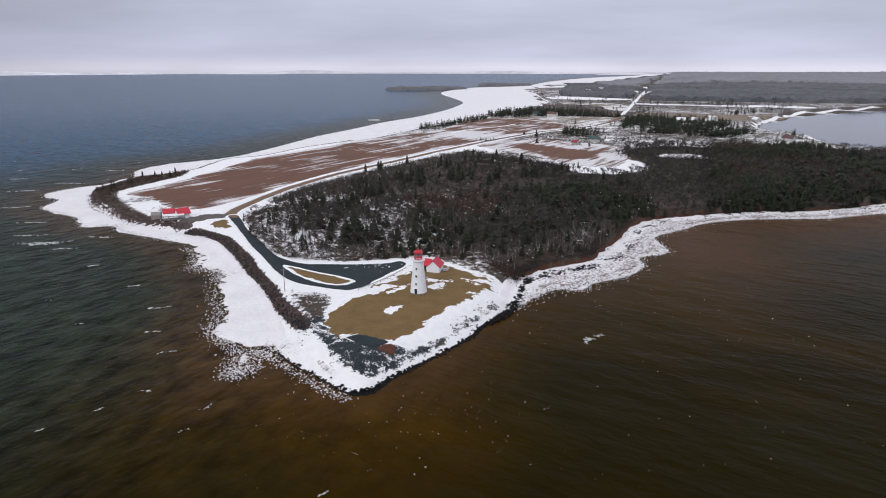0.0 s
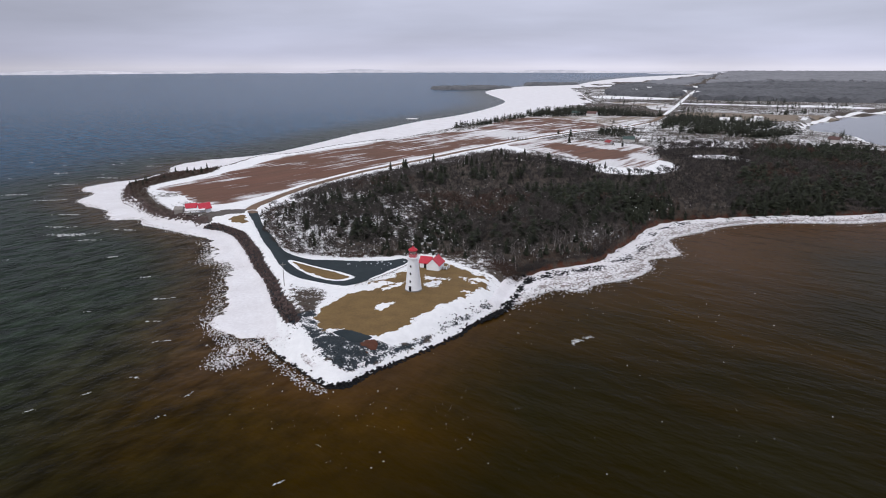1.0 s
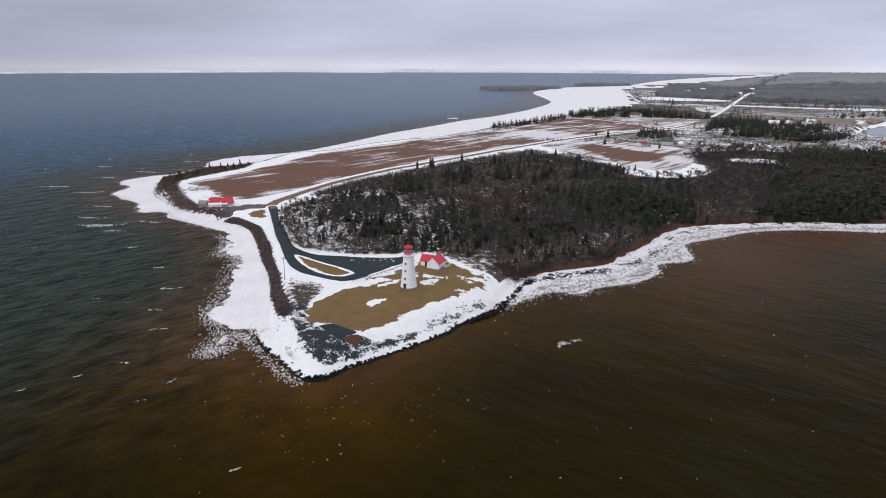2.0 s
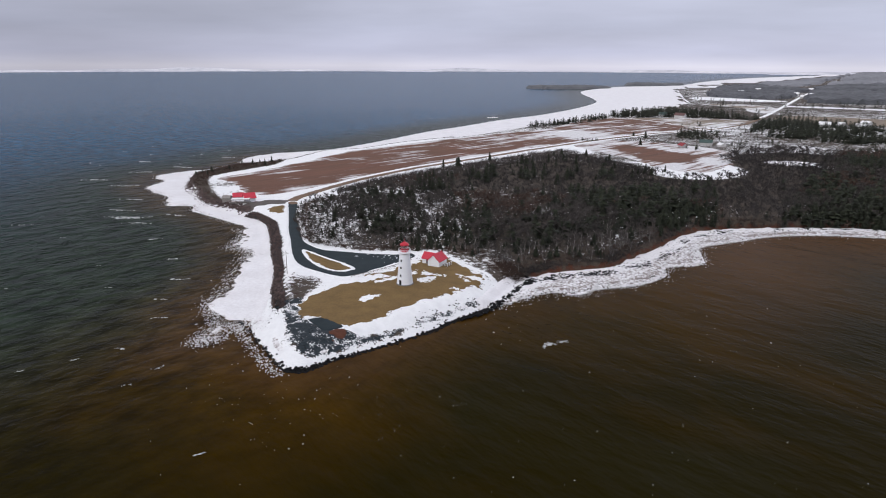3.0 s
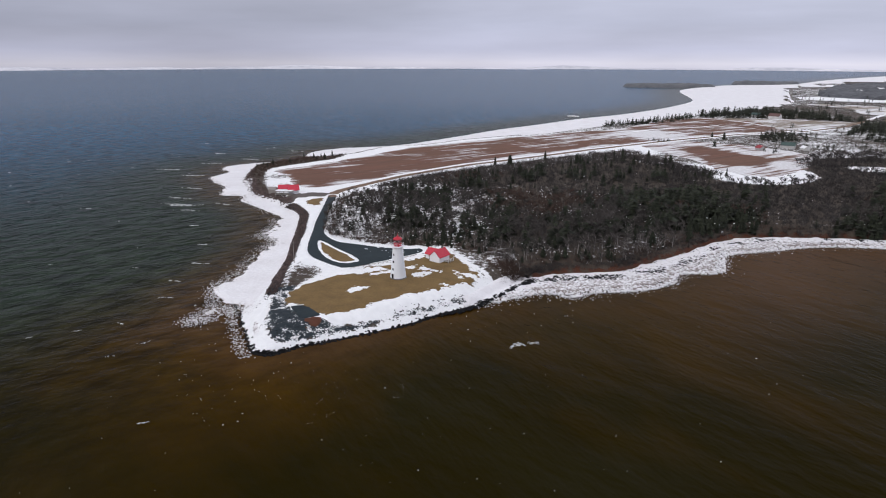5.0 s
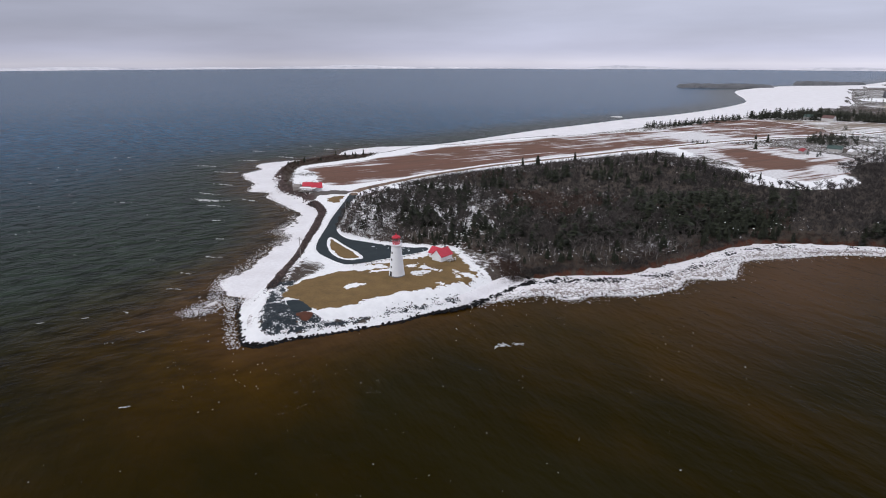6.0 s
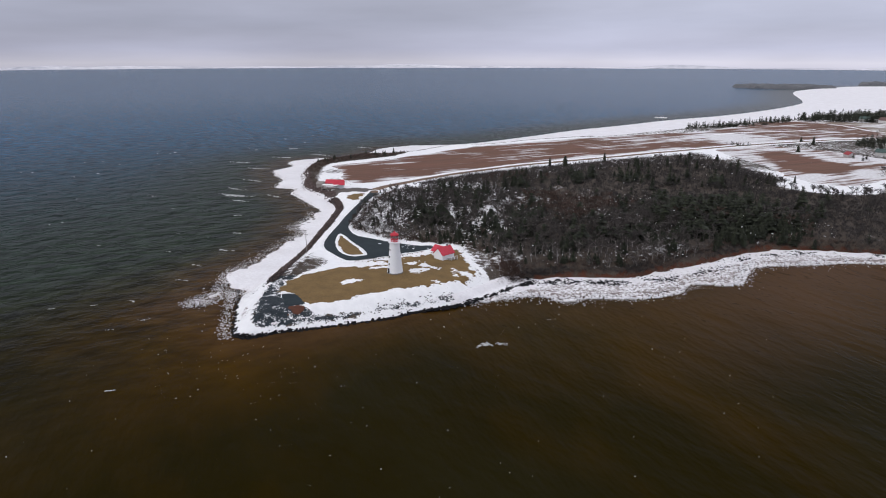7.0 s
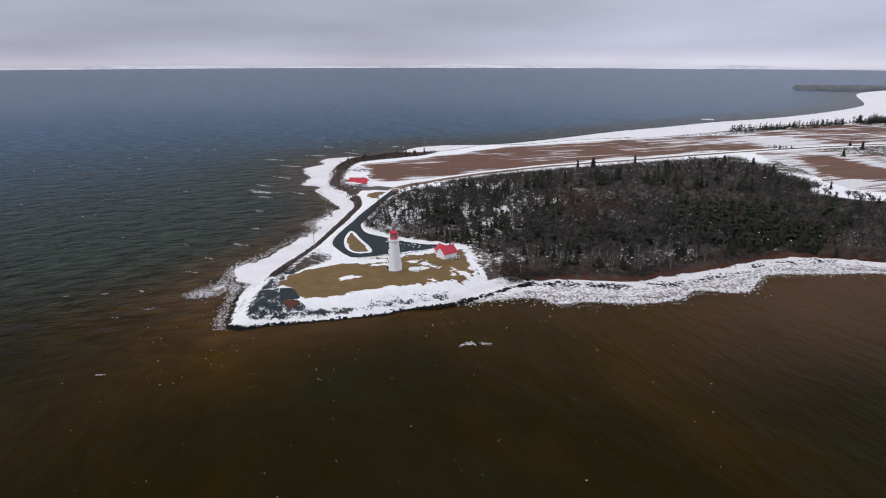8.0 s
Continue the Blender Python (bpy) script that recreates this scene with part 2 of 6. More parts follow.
def water_material():
    m, t, b = shader("sea_water", 0.22)
    silt, west = attr(t, "silt"), attr(t, "west")
    n1 = noise_of(t, 0.012, 4)
    drift = noise_of(t, 1.0, 4, place_vec(t, (0.012, 0.035, 0.02), 0.5))
    s = math_of(t, "ADD", silt, math_of(t, "MULTIPLY", math_of(t, "SUBTRACT", n1, 0.5), 0.30), True)
    swirl = noise_of(t, 1.0, 5, place_vec(t, (0.011, 0.02, 0.02), 0.6), 0.55, 0.36, 0.64)
    cloud = noise_of(t, 1.0, 3, place_vec(t, (0.0085, 0.012, 0.02), 1.1), 0.5, 0.38, 0.62)
    swirl = math_of(t, "ADD", math_of(t, "MULTIPLY", swirl, 0.5), math_of(t, "MULTIPLY", cloud, 0.5))
    load = math_of(t, "ADD", math_of(t, "MULTIPLY", swirl, 0.85), math_of(t, "SUBTRACT", math_of(t, "MULTIPLY", attr(t, "near"), 0.62), 0.38), True)
    amber = mix_of(t, load, (0.0142, 0.0100, 0.0005), (0.0485, 0.0230, 0.0005))
    col = mix_of(t, s, (0.0210, 0.0310, 0.0215), amber)
    # Far water: offshore blue, with sky reflection worked into the base colour.
    col = mix_of(t, attr(t, "far_blue"), col, (0.012, 0.065, 0.130))
    col = mix_of(t, math_of(t, "MULTIPLY", drift, 0.22), col, (0.004, 0.0034, 0.0010))
    col = mix_of(t, attr(t, "shallow"), col, (0.074, 0.037, 0.016))
    # Western streaks: varied water colour plus wave light and dark, painted as value.
    wave_tone = noise_of(t, 1.0, 5, place_vec(t, (0.085, 0.16, 0.05), -1.1), 0.6, 0.34, 0.66)
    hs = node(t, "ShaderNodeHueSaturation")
    t.links.new(math_of(t, "ADD", math_of(t, "MULTIPLY", math_of(t, "MULTIPLY", math_of(t, "SUBTRACT", wave_tone, 0.5), west), 1.15), 1.0), hs.inputs["Value"])
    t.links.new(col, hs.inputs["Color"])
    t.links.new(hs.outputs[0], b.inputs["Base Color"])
    b.inputs["IOR"].default_value = 1.33
    still = math_of(t, "SUBTRACT", attr(t, "calm"), 1.0, True)
    t.links.new(math_of(t, "SUBTRACT", 0.22, math_of(t, "MULTIPLY", still, 0.17)), b.inputs["Roughness"])
    t.links.new(math_of(t, "ADD", math_of(t, "MULTIPLY", attr(t, "calm"), 0.035), 0.020), b.inputs["Specular IOR Level"])

    def swell(turn, along):
        w1 = noise_of(t, 1.0, 3, place_vec(t, (along, 0.10, 0.1), turn))
        w2 = noise_of(t, 1.0, 3, place_vec(t, (2 * along, 0.26, 0.2), turn + 0.15))
        return math_of(t, "ADD", w1, math_of(t, "MULTIPLY", w2, 0.30))

    h = mix_of(t, west, swell(0.6, 0.045), swell(-1.05, 0.075))
    ripple = noise_of(t, 1.0, 4, place_vec(t, (0.35, 0.6, 0.3), 0.2))
    h = math_of(t, "ADD", h, math_of(t, "MULTIPLY", ripple, 0.10))
    bump_of(t, b, math_of(t, "MULTIPLY", h, attr(t, "chop")), 1.0, 2.8)
    return m


GROUND, SNOW, ICE, WATER = ground_material(), snow_material(), ice_material(), water_material()
ROWS_TURN = 0.59
FIELD_RED = field_material("ploughed_soil", (0.070, 0.026, 0.0150), (0.180, 0.073, 0.0440), 0.3, ROWS_TURN)
FIELD_PALE = field_material("stubble_field", (0.16, 0.12, 0.085), (0.25, 0.20, 0.15), 0.5, ROWS_TURN, (0.2, 0.15, 0.11))
LAWN = plain("winter_lawn", (0.112, 0.066, 0.019), (0.205, 0.126, 0.042), 0.16, 0.95, 0.5, 0.08, 9)
ASPHALT = plain("wet_asphalt", (0.0105, 0.0180, 0.0220), (0.024, 0.036, 0.042), 0.3, 0.75, 0.25, 0.02, 12)
ASPHALT.node_tree.nodes["Principled BSDF"].inputs["Specular IOR Level"].default_value = 0.2
DIRT = plain("dirt_road", (0.12, 0.07, 0.042), (0.20, 0.125, 0.08), 0.3, 0.9, 0.4, 0.05, 7)
ROCK = plain("berm_rock", (0.034, 0.0215, 0.0205), (0.118, 0.079, 0.071), 0.8, 0.85, 0.6, 0.1, 5, random_tone=0.45)
BLACK_ROCK = plain("wet_rock", (0.003, 0.0033, 0.0036), (0.012, 0.012, 0.0135), 0.8, 0.8, 0.6, 0.1, 5, random_tone=0.5)
BLACK_ROCK.node_tree.nodes["Principled BSDF"].inputs["Specular IOR Level"].default_value = 0.12
FLOE = plain("floe_ice", (0.62, 0.60, 0.61), (0.86, 0.85, 0.87), 0.8, 0.6, 0.4, 0.1, 5, random_tone=0.18)
FOAM = plain("sea_foam", (0.30, 0.31, 0.31), (0.66, 0.66, 0.66), 0.6, 0.8, 0.3, 0.1, 5)
SPRUCE = plain("spruce_needles", (0.0075, 0.0105, 0.0045), (0.025, 0.0295, 0.0135), 0.25, 0.9, 0, 0, 6, random_tone=0.5)
BARK = plain("bark", (0.04, 0.033, 0.03), (0.11, 0.097, 0.09), 0.5, 0.9, 0, 0, 6, random_tone=0.35)
PALE_BARK = plain("pale_bark", (0.22, 0.20, 0.185), (0.38, 0.355, 0.335), 0.5, 0.9, 0, 0, 6, random_tone=0.25)
TWIG = plain("bare_twigs", (0.029, 0.0245, 0.023), (0.098, 0.083, 0.078), 0.04, 0.95, 0, 0, 12, random_tone=0.4)
TWIG_DARK = plain("alder_twigs", (0.020, 0.0175, 0.017), (0.064, 0.056, 0.0545), 0.04, 0.95, 0, 0, 12, random_tone=0.4)
TWIG_RED = plain("russet_twigs", (0.042, 0.0245, 0.0185), (0.096, 0.058, 0.043), 0.1, 0.95, 0, 0, 12, random_tone=0.35)
WHITE_PAINT = plain("white_shingle", (0.86, 0.885, 0.93), (0.92, 0.94, 0.975), 0.9, 0.6, 0.25, 0.02, 10, local=True)
RED_PAINT = plain("red_paint", (0.46, 0.010, 0.028), (0.58, 0.020, 0.044), 1.2, 0.5, 0.15, 0.02, 8, local=True)
RED_ROOF = plain("red_roof", (0.47, 0.016, 0.040), (0.60, 0.032, 0.062), 0.7, 0.55, 0.3, 0.03, 9, local=True)
GREY_WOOD = plain("weathered_wood", (0.20, 0.18, 0.165), (0.34, 0.31, 0.29), 1.5, 0.85, 0.4, 0.02, 9, local=True)
CONCRETE = plain("concrete", (0.13, 0.125, 0.125), (0.24, 0.235, 0.235), 0.6, 0.85, 0.3, 0.02, 9)
DARK_GLASS = plain("dark_window", (0.012, 0.014, 0.018), (0.03, 0.034, 0.04), 1.0, 0.08, 0, 0, 4)
FAR_ROOF = plain("far_roof", (0.09, 0.05, 0.045), (0.20, 0.11, 0.10), 0.5, 0.8, 0.2, 0.03, 6, random_tone=0.4)
BARN_RED = plain("faded_red_roof", (0.24, 0.022, 0.030), (0.36, 0.045, 0.055), 0.7, 0.7, 0.2, 0.03, 8)
GREEN_ROOF = plain("green_roof", (0.03, 0.06, 0.055), (0.07, 0.11, 0.10), 0.5, 0.7, 0.2, 0.03, 6)
FAR_WALL = plain("far_wall", (0.45, 0.43, 0.42), (0.7, 0.69, 0.69), 0.5, 0.8, 0.2, 0.03, 6, random_tone=0.25)
# Distance haze is mixed into these three woodland colours, palest in the farthest.
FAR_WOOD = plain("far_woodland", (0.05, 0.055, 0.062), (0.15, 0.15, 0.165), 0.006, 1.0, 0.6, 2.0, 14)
HAZE_WOOD = plain("haze_toned_woodland", (0.15, 0.155, 0.17), (0.26, 0.26, 0.285), 0.006, 1.0, 0.6, 2.0, 14)
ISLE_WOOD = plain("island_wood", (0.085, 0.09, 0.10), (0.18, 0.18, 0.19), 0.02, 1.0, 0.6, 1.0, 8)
FAR_HILL = plain("hazy_shore_snow", (0.36, 0.37, 0.43), (0.86, 0.84, 0.88), 0.003, 1.0, 0, 0, 7)

# ---- the plan, in metres ----
COAST_NW = [(1497, 4325), (1085, 3610), (736, 2933), (520, 2585), (361, 2264), (308, 2091), (279, 1888), (251, 1557), (237, 1394), (144, 1204), (93, 1070), (27, 953), (-19, 859), (-45, 806), (-74, 748), (-125, 680),
            (-148, 630), (-159, 612), (-181, 598), (-189, 559), (-192, 538), (-204, 516), (-218, 504), (-224, 489), (-226, 471), (-230, 452), (-221, 432), (-209, 411), (-190, 391),
            (-173, 369), (-157, 358), (-138, 350)]
COAST_W = [(-131, 347), (-116, 332.5), (-104, 317), (-94, 299), (-85, 284), (-75, 266), (-66, 249), (-58, 231), (-53, 216), (-47, 199), (-40, 188), (-32, 180), (-24, 171.8), (-19.8, 168)]
COAST_E = [(-14.6, 168.8), (-9.6, 176.8), (0, 188), (14, 205), (20.5, 217), (29.5, 231), (33, 245), (38.5, 260), (43.2, 269.2), (48, 276.5), (54, 281.7), (65.5, 288.3), (77.5, 295), (82, 302), (92, 318), (106, 341), (113, 355),
           (131, 374), (171, 389), (209, 397), (246, 399), (303, 421), (430, 490), (520, 570)]
COAST_INLET = [(480, 620), (441, 705), (445, 756), (461, 809), (445, 876), (475, 963), (604, 1113), (654, 1161), (783, 1240), (907, 1316), (1300, 1520), (2600, 2150), (5200, 3300)]
LAND = np.vstack([curve(COAST_NW + COAST_W + COAST_E + COAST_INLET, False, 4), [(5200, 5600), (1800, 5600)]])
ICE_NW = [(1296, 4200), (1073, 3900), (794, 3523), (520, 2950), (352, 2480), (177, 2332), (114, 2217), (35, 1944), (71, 1582), (73, 1456), (35, 1270), (-16, 1115), (-66, 1011), (-104, 902), (-136, 819), (-159, 730),
          (-172, 684), (-185, 646), (-199, 624), (-216, 609), (-231, 596), (-242, 573), (-243, 552), (-233, 525), (-237, 517), (-243, 493), (-257, 479), (-264, 462), (-259, 446),
          (-246, 437), (-244, 415), (-231, 402), (-209, 387), (-199, 372), (-191, 363), (-176, 365), (-166, 352), (-147, 340), (-131, 329)]
ICE_W = [(-119, 318), (-109, 298), (-105, 285), (-96, 281), (-89, 273), (-89, 265), (-83, 244), (-76, 229), (-75, 218), (-73, 211), (-68, 204), (-62, 199), (-59, 191), (-59, 183),
         (-57, 179), (-54, 183), (-53, 193), (-50, 199), (-42, 193)]
ICE_TIP = [(-20, 175), (0, 192), (20, 222)]
ICE_E = [(32, 231), (36, 236), (45, 246), (53, 254), (65, 254), (71, 262), (88, 271), (100, 286), (102, 299), (118, 307), (120, 325), (121, 336), (139, 350), (162, 367), (193, 376),
         (234, 377), (254, 383), (284, 392), (420, 470), (540, 560)]
ICE_LINE = np.vstack([curve(ICE_NW + ICE_W + ICE_TIP + ICE_E, False, 4), [(480, 640), (700, 1230), (2600, 2300), (5200, 5600), (1900, 5600)]])
BERM = curve([(-129.5, 345), (-116, 335), (-104, 321.8), (-95, 306.8), (-87, 292.5), (-77.5, 274), (-67.5, 256.5), (-59.5, 239.5), (-53, 224.5), (-47.8, 215.5), (-42.2, 205), (-38, 202.5), (-38.8, 209), (-44.5, 219),
              (-51.8, 233.5), (-58, 247.5), (-66, 262.5), (-72, 274.5), (-79.5, 290), (-87.5, 304), (-95.6, 318.5), (-105, 330), (-117.5, 342), (-125.5, 347)])
LOT = curve([(-111.5, 367), (-102, 346.5), (-92.5, 326), (-83.5, 306.5), (-74, 288.5), (-63.7, 268), (-55.4, 254.6), (-48, 248.2), (-41, 244.6), (-33.6, 241), (-28.4, 239.7), (-22.5, 244.6), (-20.4, 249.4), (-16.9, 254.8),
             (-14.6, 259.9), (-10.9, 265.7), (-7.8, 274), (-10.5, 278.5), (-15, 276), (-22, 274.3), (-35, 274.3), (-45, 274.7), (-52, 275.5), (-60, 280.5), (-69, 291), (-79.5, 312), (-92, 335), (-106, 367)])
ISLAND = curve([(-60.9, 272.2), (-59.2, 273.4), (-46.7, 265.2), (-37.1, 259.2), (-28.5, 252.4), (-27.9, 248.8), (-32.5, 245.6), (-40.4, 248.6), (-49.7, 256.6), (-56.8, 265.5)])
LAWN_LINE = curve([(-27.8, 196), (-31, 202.4), (-33.4, 212.4), (-31, 220.7), (-28.5, 229), (-24, 236), (-19, 244.5), (-14.5, 251), (-11.5, 256), (-7.5, 263), (-6, 270), (3, 278), (10, 271.5), (16.8, 263), (23.4, 255),
                   (27, 251), (26.5, 246.5), (24.5, 241.5), (19.9, 233.7), (12, 224.4), (6.5, 217.5), (2.1, 208.6), (-1.7, 201.6), (-7.1, 195.2), (-12.1, 193.5), (-19.6, 196.8), (-25.3, 197.6)])
ROAD = curve([(-108, 366), (-112, 384), (-95, 451), (-68, 509), (-27, 572), (13, 635), (70, 721), (133, 807), (175, 847), (236, 915), (313, 1080), (593, 1851), (756, 2248), (1100, 3000)], False, 5)
FIELD = curve([(-195, 436), (-183, 467), (-168, 510), (-139, 592), (-89, 675), (-36, 749), (2, 789), (31, 841), (78, 997), (154, 996), (187, 875), (143, 838), (64, 742), (5, 647), (-36, 584), (-77, 520),
               (-108, 460), (-134, 404), (-144, 402), (-160, 409), (-184, 423)], True, 3)
FIELD_EAST = curve([(60, 690), (92, 722), (150, 706), (185, 676), (180, 625), (167, 578), (139, 545), (115, 590), (85, 630)], True, 3)
FIELD_BARE = curve([(93, 679), (112, 684), (137, 653), (157, 627), (152, 585), (131, 588), (107, 612)], True, 3)
WOOD = curve([(-103, 368), (-97, 348), (-88.5, 326), (-78, 306), (-67, 288.5), (-54, 281.5), (-38, 278.5), (-23, 280), (-8, 283), (7, 284), (18, 280), (26, 274), (34, 266), (42, 272), (47, 279), (53.5, 284.5), (65, 291),
              (76.5, 298), (82, 306), (91, 321), (105, 344), (112, 358), (128, 374), (166, 385), (206, 392), (246, 396), (303, 422), (430, 500), (500, 570), (470, 620), (398, 608), (362, 642), (289, 670), (232, 675), (176, 619),
              (187, 550), (161, 512), (132, 506), (113, 521), (94, 542), (72, 560), (59, 577), (40, 588), (24, 571), (5, 551), (-22, 512), (-60, 464), (-86, 411)], True, 3)


# ---- ground ----
def graded(lo, hi, step, far_lo, far_hi, grow=1.09):
    """Grid lines at an even step in the middle, ever wider outside."""
    mid = list(np.arange(lo, hi + step, step))
    s, v, up = step, mid[-1], []
    while v < far_hi:
        s *= grow
        v += s
        up.append(min(v, far_hi))
    s, v, down = step, mid[0], []
    while v > far_lo:
        s *= grow
        v -= s
        down.append(max(v, far_lo))
    return np.array(down[::-1] + mid + up)


def plateau(x, y):
    return 5.0 + 0.7 * np.exp(-((x + 2) ** 2 + (y - 238) ** 2) / 900) + 0.5 * (fbm(x, y, 60, 3, 2) - 0.5) + 1.5 * sstep(60, 300, y - 330) * np.exp(-((x - 40) / 160) ** 2) + 6 * fbm(x, y, 700, 9, 2) * sstep(1100, 2200, y)


def east_shore(x, y):
    return sstep(36, 46, x) * sstep(262, 272, y) * sstep(600, 500, y)


def bank(x, y, d):
    """Ground height from the distance inland."""
    steep = 3.2 + 6.8 * sstep(60, 20, x - 0 * y) * sstep(420, 340, y)
    return np.where(d > 0, 1.5 * sstep(-0.5, 2.0, d) + (plateau(x, y) - 1.5 - 1.4 * east_shore(x, y) * sstep(16, 3, d)) * sstep(0, 1.0, (d - 0.5) / np.maximum(steep, 1)), np.maximum(-2.5, d * 0.3))


GX, GY = graded(-275, 330, 2.2, -4900, 5000, 1.12), graded(150, 700, 2.2, -4800, 5100, 1.12)
MX, MY = np.meshgrid(GX, GY)
GD = area(MX, MY, LAND)
GZ = bank(MX, MY, GD)
GZ += np.where(GD > 0, 0.25 * (fbm(MX, MY, 9, 5, 2) - 0.5), 0)


def grid_at(values, x, y):
    """Values of the ground's grid at any place."""
    x, y = np.asarray(x, float), np.asarray(y, float)
    i = np.clip(np.searchsorted(GX, x) - 1, 0, len(GX) - 2)
    j = np.clip(np.searchsorted(GY, y) - 1, 0, len(GY) - 2)
    u = np.clip((x - GX[i]) / (GX[i + 1] - GX[i]), 0, 1)
    v = np.clip((y - GY[j]) / (GY[j + 1] - GY[j]), 0, 1)
    return (values[j, i] * (1 - u) + values[j, i + 1] * u) * (1 - v) + (values[j + 1, i] * (1 - u) + values[j + 1, i + 1] * u) * v


def height(x, y):
    return grid_at(GZ, x, y)


def inland(x, y):
    return grid_at(GD, x, y)


def grid_tris(nx, ny):
    k = np.arange((nx - 1) * (ny - 1))
    a = (k // (nx - 1)) * nx + k % (nx - 1)
    return np.vstack([np.column_stack([a, a + 1, a + nx + 1]), np.column_stack([a, a + nx + 1, a + nx])])


def floats(me, name, values):
    me.attributes.new(name, "FLOAT", "POINT").data.foreach_set("value", np.asarray(values, np.float32).ravel())


def soft(x, y, line, w):
    """1 inside an outline, 0 outside, over a border of that width."""
    return sstep(-w, w, area(x, y, line))


APRON = curve([(-26.5, 192), (-24.4, 195), (-16.8, 191), (-8.6, 191), (-3, 192), (2, 196.5), (8, 203), (8, 200), (4.5, 195), (-1.5, 187.5), (-7, 181.5), (-12, 175.2), (-15.5, 173), (-19, 174), (-21.5, 177), (-25, 184)])
SPECKLE = curve([(-40, 211), (-38, 203), (-34, 194), (-29, 186), (-24, 178), (-22, 186), (-26, 196), (-31, 206), (-34, 214)])
SCRUB_EAST = curve([(6, 284), (14, 289), (25, 293), (36, 280), (41.5, 270), (37.5, 260), (32.5, 254), (27, 255.5), (21, 263), (13, 273), (6, 280)])
CAPE = curve([(-187, 499), (-197, 474), (-205, 450), (-206, 436), (-197, 419), (-187, 403), (-172, 385), (-161, 372), (-153, 360), (-173, 366), (-192, 388), (-213, 410), (-224, 432), (-232, 452), (-229, 471), (-226, 490), (-206, 518), (-194, 538), (-188, 520)])
CLEARINGS = [(234, 606, 15), (258, 592, 9), (312, 524, 4), (378, 545, 22)]
DRIFTS = [(-72, 358, 20), (-84, 425, 16), (-80, 470, 14), (-6, 315, 13), (32, 386, 15), (-55, 305, 12), (20, 300, 9), (16, 422, 9), (44, 417, 13), (57, 386, 9), (4, 350, 11), (82, 333, 8), (45, 367, 9)]
GAP = np.array([(-92, 400), (-100, 410), (-84, 456), (-58, 506), (-18, 566), (14, 612), (40, 640), (56, 622), (78, 596), (100, 566), (118, 540), (112, 519), (72, 556), (40, 582), (5, 545), (-22, 505), (-60, 457)])
SHRUBS = curve([(-52, 242), (-47, 238), (-38, 236), (-35, 230), (-35.2, 214), (-39.5, 214), (-46.5, 225)])
w_in = area(MX, MY, WOOD)
snow = np.full(MX.shape, 0.93)
snow = snow + (0.60 - snow) * np.exp(-((MX + 5) / 32) ** 2 - ((MY - 250) / 34) ** 2)
snow = snow + (0.50 - snow) * np.exp(-((MX - 31) / 9) ** 2 - ((MY - 266) / 13) ** 2)
snow = snow + (0.60 - snow) * np.exp(-((MX + 155) / 28) ** 2 - ((MY - 380) / 20) ** 2)
snow = snow + (0.56 - snow) * np.exp(-((MX + 178) / 22) ** 2 - ((MY - 412) / 24) ** 2)
snow = snow + (0.41 + 0.05 * sstep(20, -40, MX) + 0.45 * (fbm(MX, MY, 22, 23, 2) - 0.5) - 0.12 * sstep(390, 440, MY) * sstep(-70, -30, MX) - snow) * sstep(-3, 3, w_in)
for cx, cy, r in DRIFTS:
    snow = snow + 0.17 * np.exp(-((MX - cx) ** 2 + (MY - cy) ** 2) / r ** 2) * sstep(-3, 6, w_in)
snow = snow - 0.20 * sstep(-3, 8, w_in) * np.maximum(sstep(-35, 30, MX), 0.5 * sstep(380, 450, MY))
snow = snow + (0.40 - snow) * soft(MX, MY, SCRUB_EAST, 2.0)
snow = snow + (0.38 - snow) * soft(MX, MY, SPECKLE, 3.0)
snow = snow + (0.31 - snow) * soft(MX, MY, APRON, 1.5)
snow = snow + (0.16 - snow) * soft(MX, MY, CAPE, 4)
snow = snow + (0.36 - snow) * soft(MX, MY, SHRUBS, 3)
snow = snow + (0.37 + 0.10 * sstep(170, 230, MX) * sstep(1050, 900, MY) + 0.34 * (fbm(MX, MY, 160, 19, 2) - 0.5) - snow) * np.maximum(sstep(640, 760, MY), sstep(545, 600, MY) * sstep(50, 80, MX)) * (w_in < 0)
snow = snow + (0.40 - snow) * soft(MX, MY, GAP, 4) * (w_in < 3) * sstep(7, 10, line_dist(MX, MY, ROAD))
snow = snow + (0.0 - snow) * soft(MX, MY, BERM, 1)
streak = sstep(2.6, 0.6, line_dist(MX, MY, np.array([(10, 206), (18, 217), (25, 228), (30, 240)])))
snow = snow + (0.50 - snow) * streak
hem = np.exp(-(area(MX, MY, LAWN_LINE) / 2.2) ** 2) * (MX + MY * 0.3 > 40)
snow = snow + (0.60 - snow) * hem
bluff = sstep(2.8, 1.2, GD) * sstep(-3, -1, GD) * sstep(262, 272, MY) * sstep(30, 45, MX) * sstep(600, 500, MY)
snow = snow - 0.5 * snow * sstep(9, 5, GD) * east_shore(MX, MY)
snow = snow * (1 - bluff) * sstep(-2.2, -1.0, GD + 1.2 * (fbm(MX, MY, 5, 17) - 0.5))
north = sstep(4, 1.5, np.abs(GD - 3.5)) * sstep(500, 560, MY) * (MX < 60) * (MY < 1000)
snow = snow * (1 - 0.9 * north)
for cx, cy, r in CLEARINGS:
    snow = snow + (0.92 - snow) * sstep(1.1, 0.8, np.hypot((MX - cx) / 1.6, MY - cy) / r)

